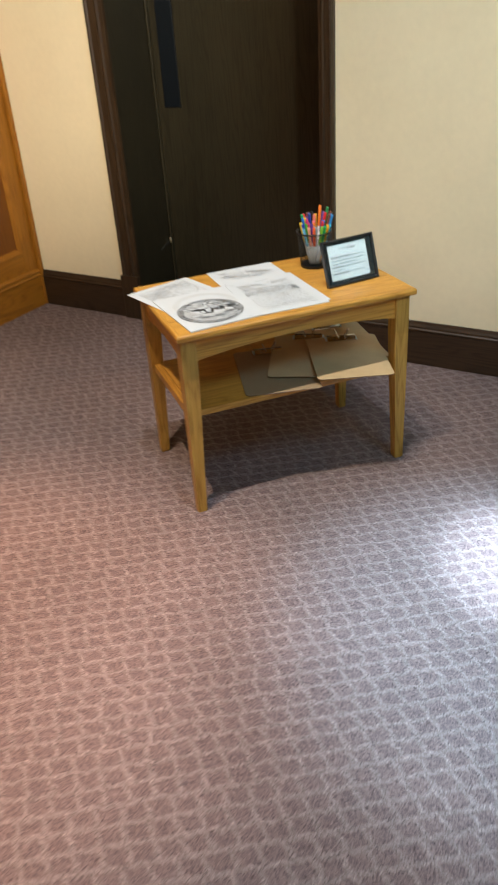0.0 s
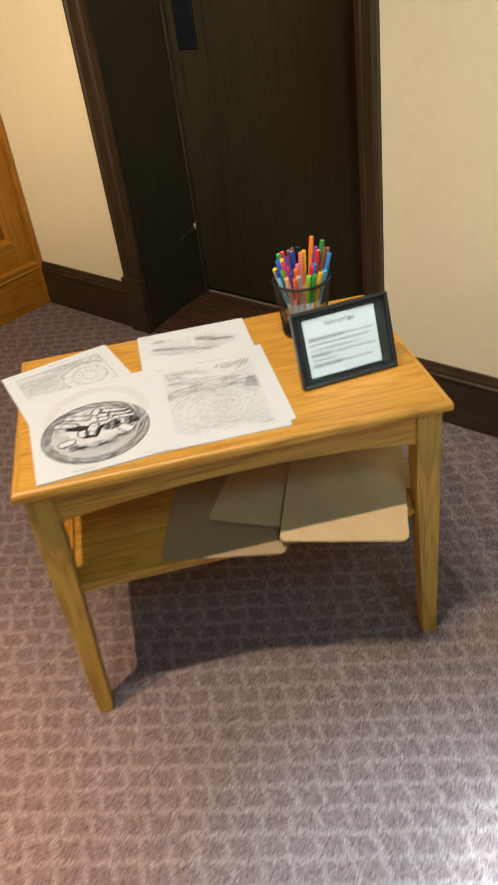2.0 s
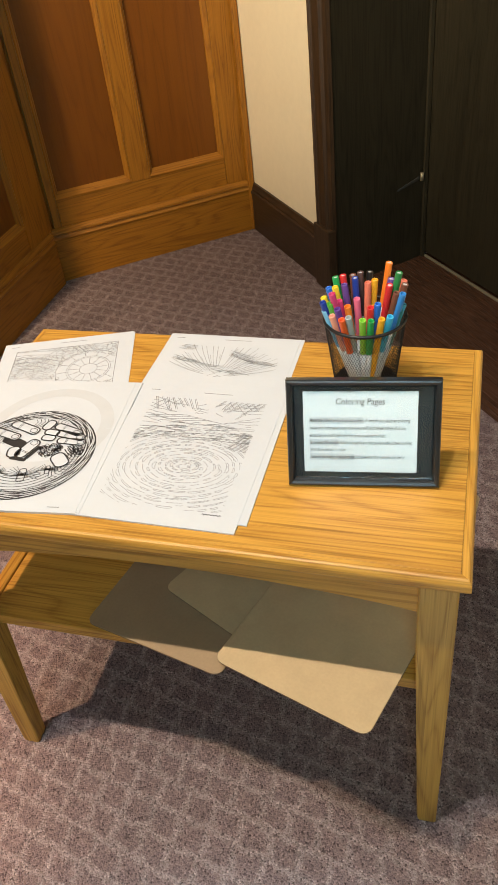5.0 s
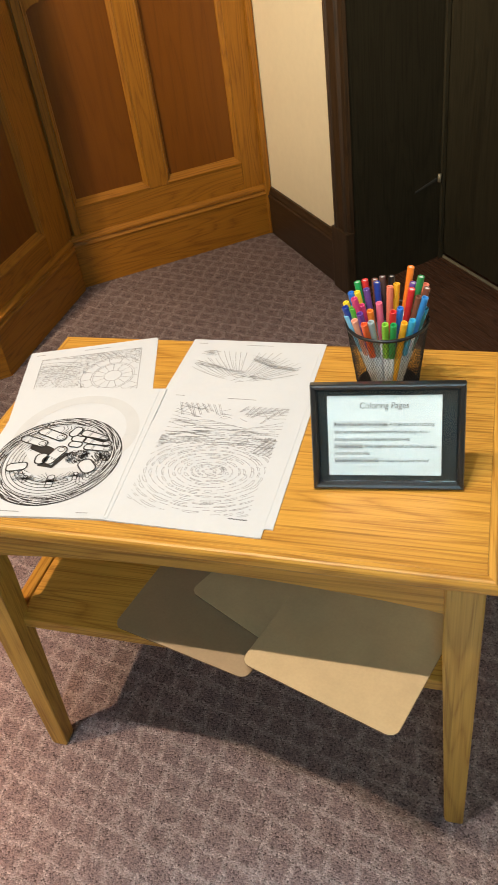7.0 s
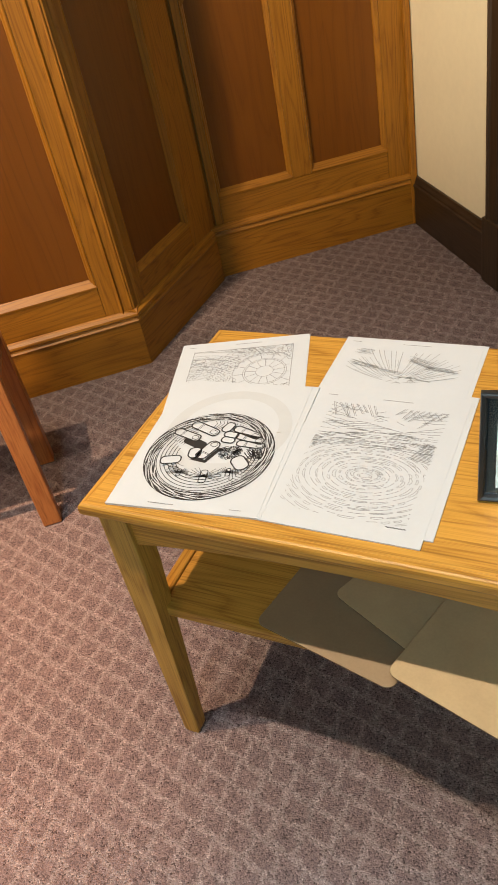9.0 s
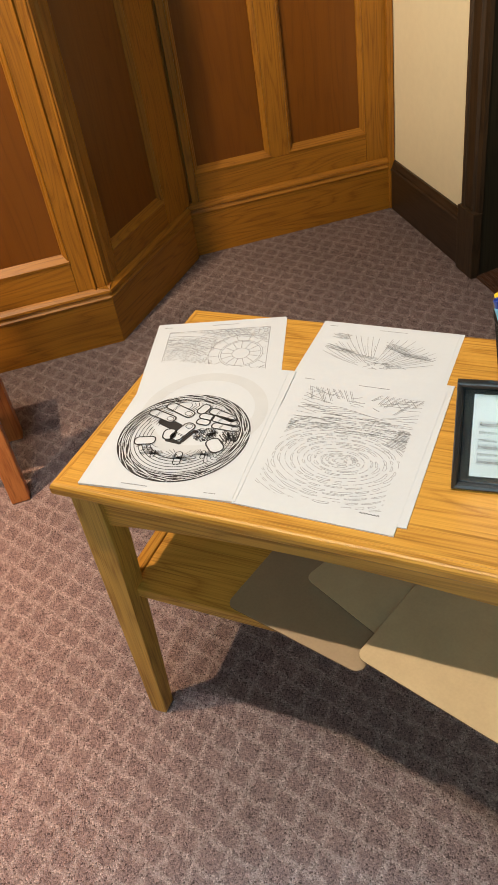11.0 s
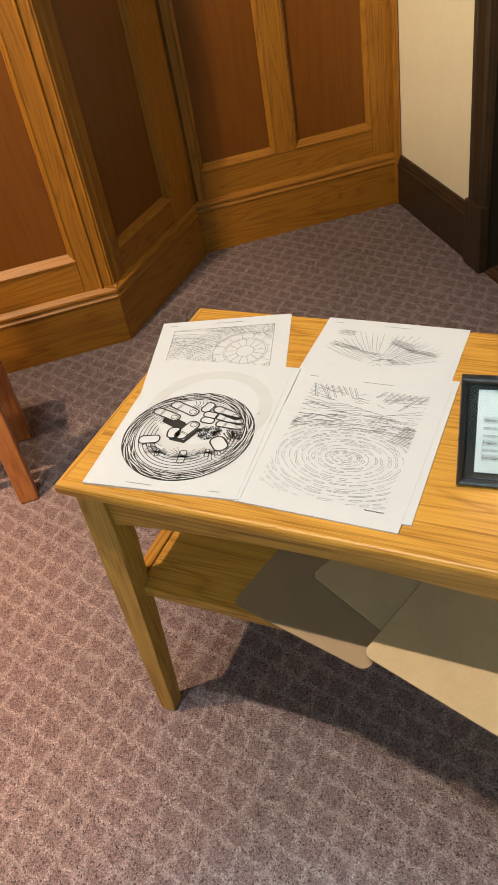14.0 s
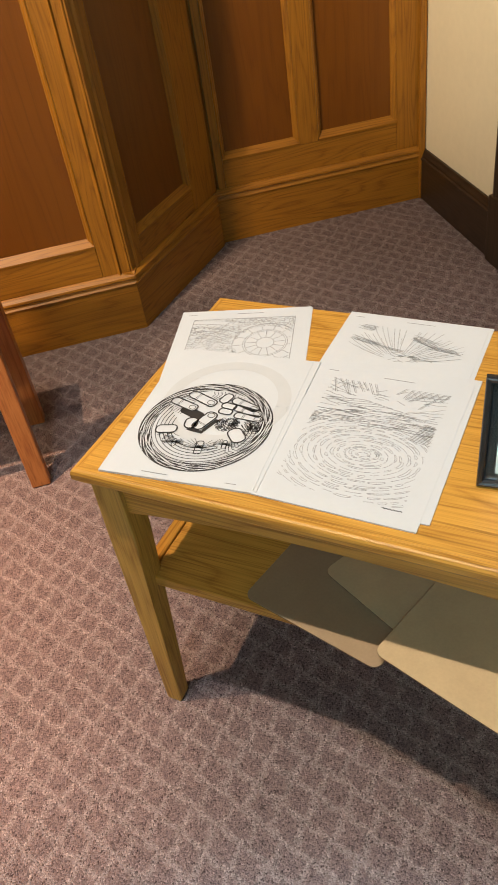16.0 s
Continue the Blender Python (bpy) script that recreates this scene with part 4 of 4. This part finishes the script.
NAMES = dict(SKY="sky blue", SKY2="cyan blue", SALMON="salmon", VERMIL="vermilion", GREY="grey", LIME="lime green", GREEN="green", AMBER="amber yellow", TEAL="dark teal", NAVY="navy blue",
             YELLOW="yellow", GRASS="grass green", VIOLET="violet", ROSE="rose red", ORANGE="orange", PINK="pink", RED="red", BLUE="blue", PURPLE="purple", CORAL="coral red", BROWN="brown",
             AZURE="azure blue", UMBER="umber brown", BLACK="black", FOREST="forest green")
plastics = {k: plain(NAMES[k].replace(" ", "_") + "_plastic", c, 0.35, 0, 0.06, 25.0, 0.1) for k, c in COLOURS.items()}
white_plastic = plain("white_marker_plastic", (0.55, 0.55, 0.53), 0.4, 0, 0.05, 25.0)


def lathe(profile, sides=14):
    bm = bmesh.new()
    rings = [[bm.verts.new((r * math.cos(2 * math.pi * k / sides), r * math.sin(2 * math.pi * k / sides), z)) for k in range(sides)] for r, z in profile]
    for a, b in zip(rings, rings[1:]):
        for k in range(sides):
            bm.faces.new((a[k], a[(k + 1) % sides], b[(k + 1) % sides], b[k]))
    bm.faces.new(rings[0][::-1])
    bm.faces.new(rings[-1])
    return bm


def marker(key, dx, dy, top, plug=False):
    """A felt-tip marker standing in the cup; (dx, dy, top) is where its upper end shows."""
    tip = Vector((CUP[0] + dx, CUP[1] + dy, top))
    low = Vector((CUP[0] + 0.30 * dx, CUP[1] + 0.30 * dy, TOP + 0.010))
    length = (tip - low).length
    m = Matrix.Translation(low) @ (tip - low).to_track_quat("Z", "Y").to_matrix().to_4x4()
    ob = thing("marker", m, NAMES[key] + " felt-tip marker standing in the wire cup", "marker", "markers in the cup")
    r = 0.0046
    cap = length - 0.062
    part("barrel", lathe([(r * 0.80, 0.0), (r * 0.93, 0.002), (r * 0.93, cap + 0.001)]), white_plastic if key not in ("BLACK", "AMBER", "CORAL") else plastics[key], ob, "", True)
    part("cap", lathe([(r * 0.96, cap), (r, cap + 0.001), (r * 0.98, length - 0.001), (r * 0.92, length), (r * 0.70, length), (r * 0.64, length - 0.001), (r * 0.60, length - 0.007)]), plastics[key], ob, smooth=True)
    if plug:
        part("end_plug", lathe([(r * 0.655, length - 0.005), (r * 0.655, length - 0.0012), (r * 0.30, length - 0.0010)]), white_plastic, ob, "pale end plug")


FRONT = (("SKY", -0.049, -0.027), ("SALMON", -0.037, -0.041), ("VERMIL", -0.023, -0.050), ("GREY", -0.015, -0.044), ("LIME", 0.004, -0.049), ("GREEN", 0.015, -0.050), ("AMBER", 0.028, -0.044), ("SKY2", 0.038, -0.037), ("TEAL", 0.048, -0.020), ("SKY2", 0.051, -0.004))
MIDDLE = (("NAVY", -0.051, -0.028), ("YELLOW", -0.052, -0.015), ("GRASS", -0.041, -0.030), ("VIOLET", -0.029, -0.044), ("ROSE", -0.030, -0.022), ("ORANGE", -0.017, -0.036), ("PINK", -0.008, -0.015), ("RED", 0.013, -0.037), ("BLUE", 0.021, -0.027))
UPPER = (("BLUE", -0.045, -0.014), ("YELLOW", -0.037, -0.012), ("ROSE", -0.038, -0.030), ("PURPLE", -0.026, -0.004), ("AMBER", 0.012, 0.012), ("CORAL", 0.004, 0.004), ("BROWN", 0.044, -0.022), ("AZURE", 0.052, -0.024), ("CORAL", 0.050, 0.012))
BACK = (("GREEN", -0.039, 0.004), ("RED", -0.030, 0.010), ("BROWN", -0.017, 0.012), ("NAVY", -0.013, 0.004), ("UMBER", -0.008, 0.020), ("BLACK", 0.004, 0.022), ("RED", 0.034, -0.013), ("PURPLE", 0.034, 0.004), ("BROWN", 0.053, -0.010))
for row, top in ((FRONT, 0.712), (MIDDLE, 0.724), (UPPER, 0.738), (BACK, 0.744)):
    for key, dx, dy in row:
        marker(key, dx, dy, top, row is BACK)
marker("ORANGE", 0.030, 0.015, 0.761, True)
marker("FOREST", 0.045, -0.006, 0.758, True)

# ------------------------------------------------------------------ chair beside the table
chair = thing("chair", pose(-0.556, 0.428, 0, 0, 0, 38.5), "orange-stained wooden chair standing on the carpet", "chair")
CW, CD, RAKE = 0.42, 0.30, 0.06


def raked(x0, x1, y0, y1, z0, z1, bevel=0.003):
    """An upright that leans back as it rises."""
    bm = box(x0, x1, y0, y1, z0, z1, bevel)
    for v in bm.verts:
        v.co.y += RAKE * v.co.z
    return bm


for x in (-0.046, -CW):
    part("rear_leg", raked(x, x + 0.046, 0.0, 0.030, 0, 0.86), chair_z, chair)
    part("front_leg", box(x, x + 0.040, CD - 0.040, CD, 0, 0.4195, 0.003), chair_z, chair)
part("seat", box(-CW - 0.01, -0.002, 0.060, CD + 0.02, 0.4205, 0.445, 0.006), chair_z, chair)
part("seat_rail", box(-CW + 0.047, -0.047, 0.030, 0.050, 0.360, 0.4195, 0.003), chair_z, chair)
part("seat_rail", box(-CW + 0.041, -0.047, CD - 0.032, CD - 0.012, 0.360, 0.4195, 0.003), chair_z, chair)
for x in (-0.036, -CW + 0.012):
    part("side_rail", box(x, x + 0.020, 0.056, CD - 0.041, 0.360, 0.4195, 0.003), chair_z, chair)
part("backrest", raked(-CW + 0.047, -0.047, 0.004, 0.022, 0.66, 0.84), chair_z, chair)
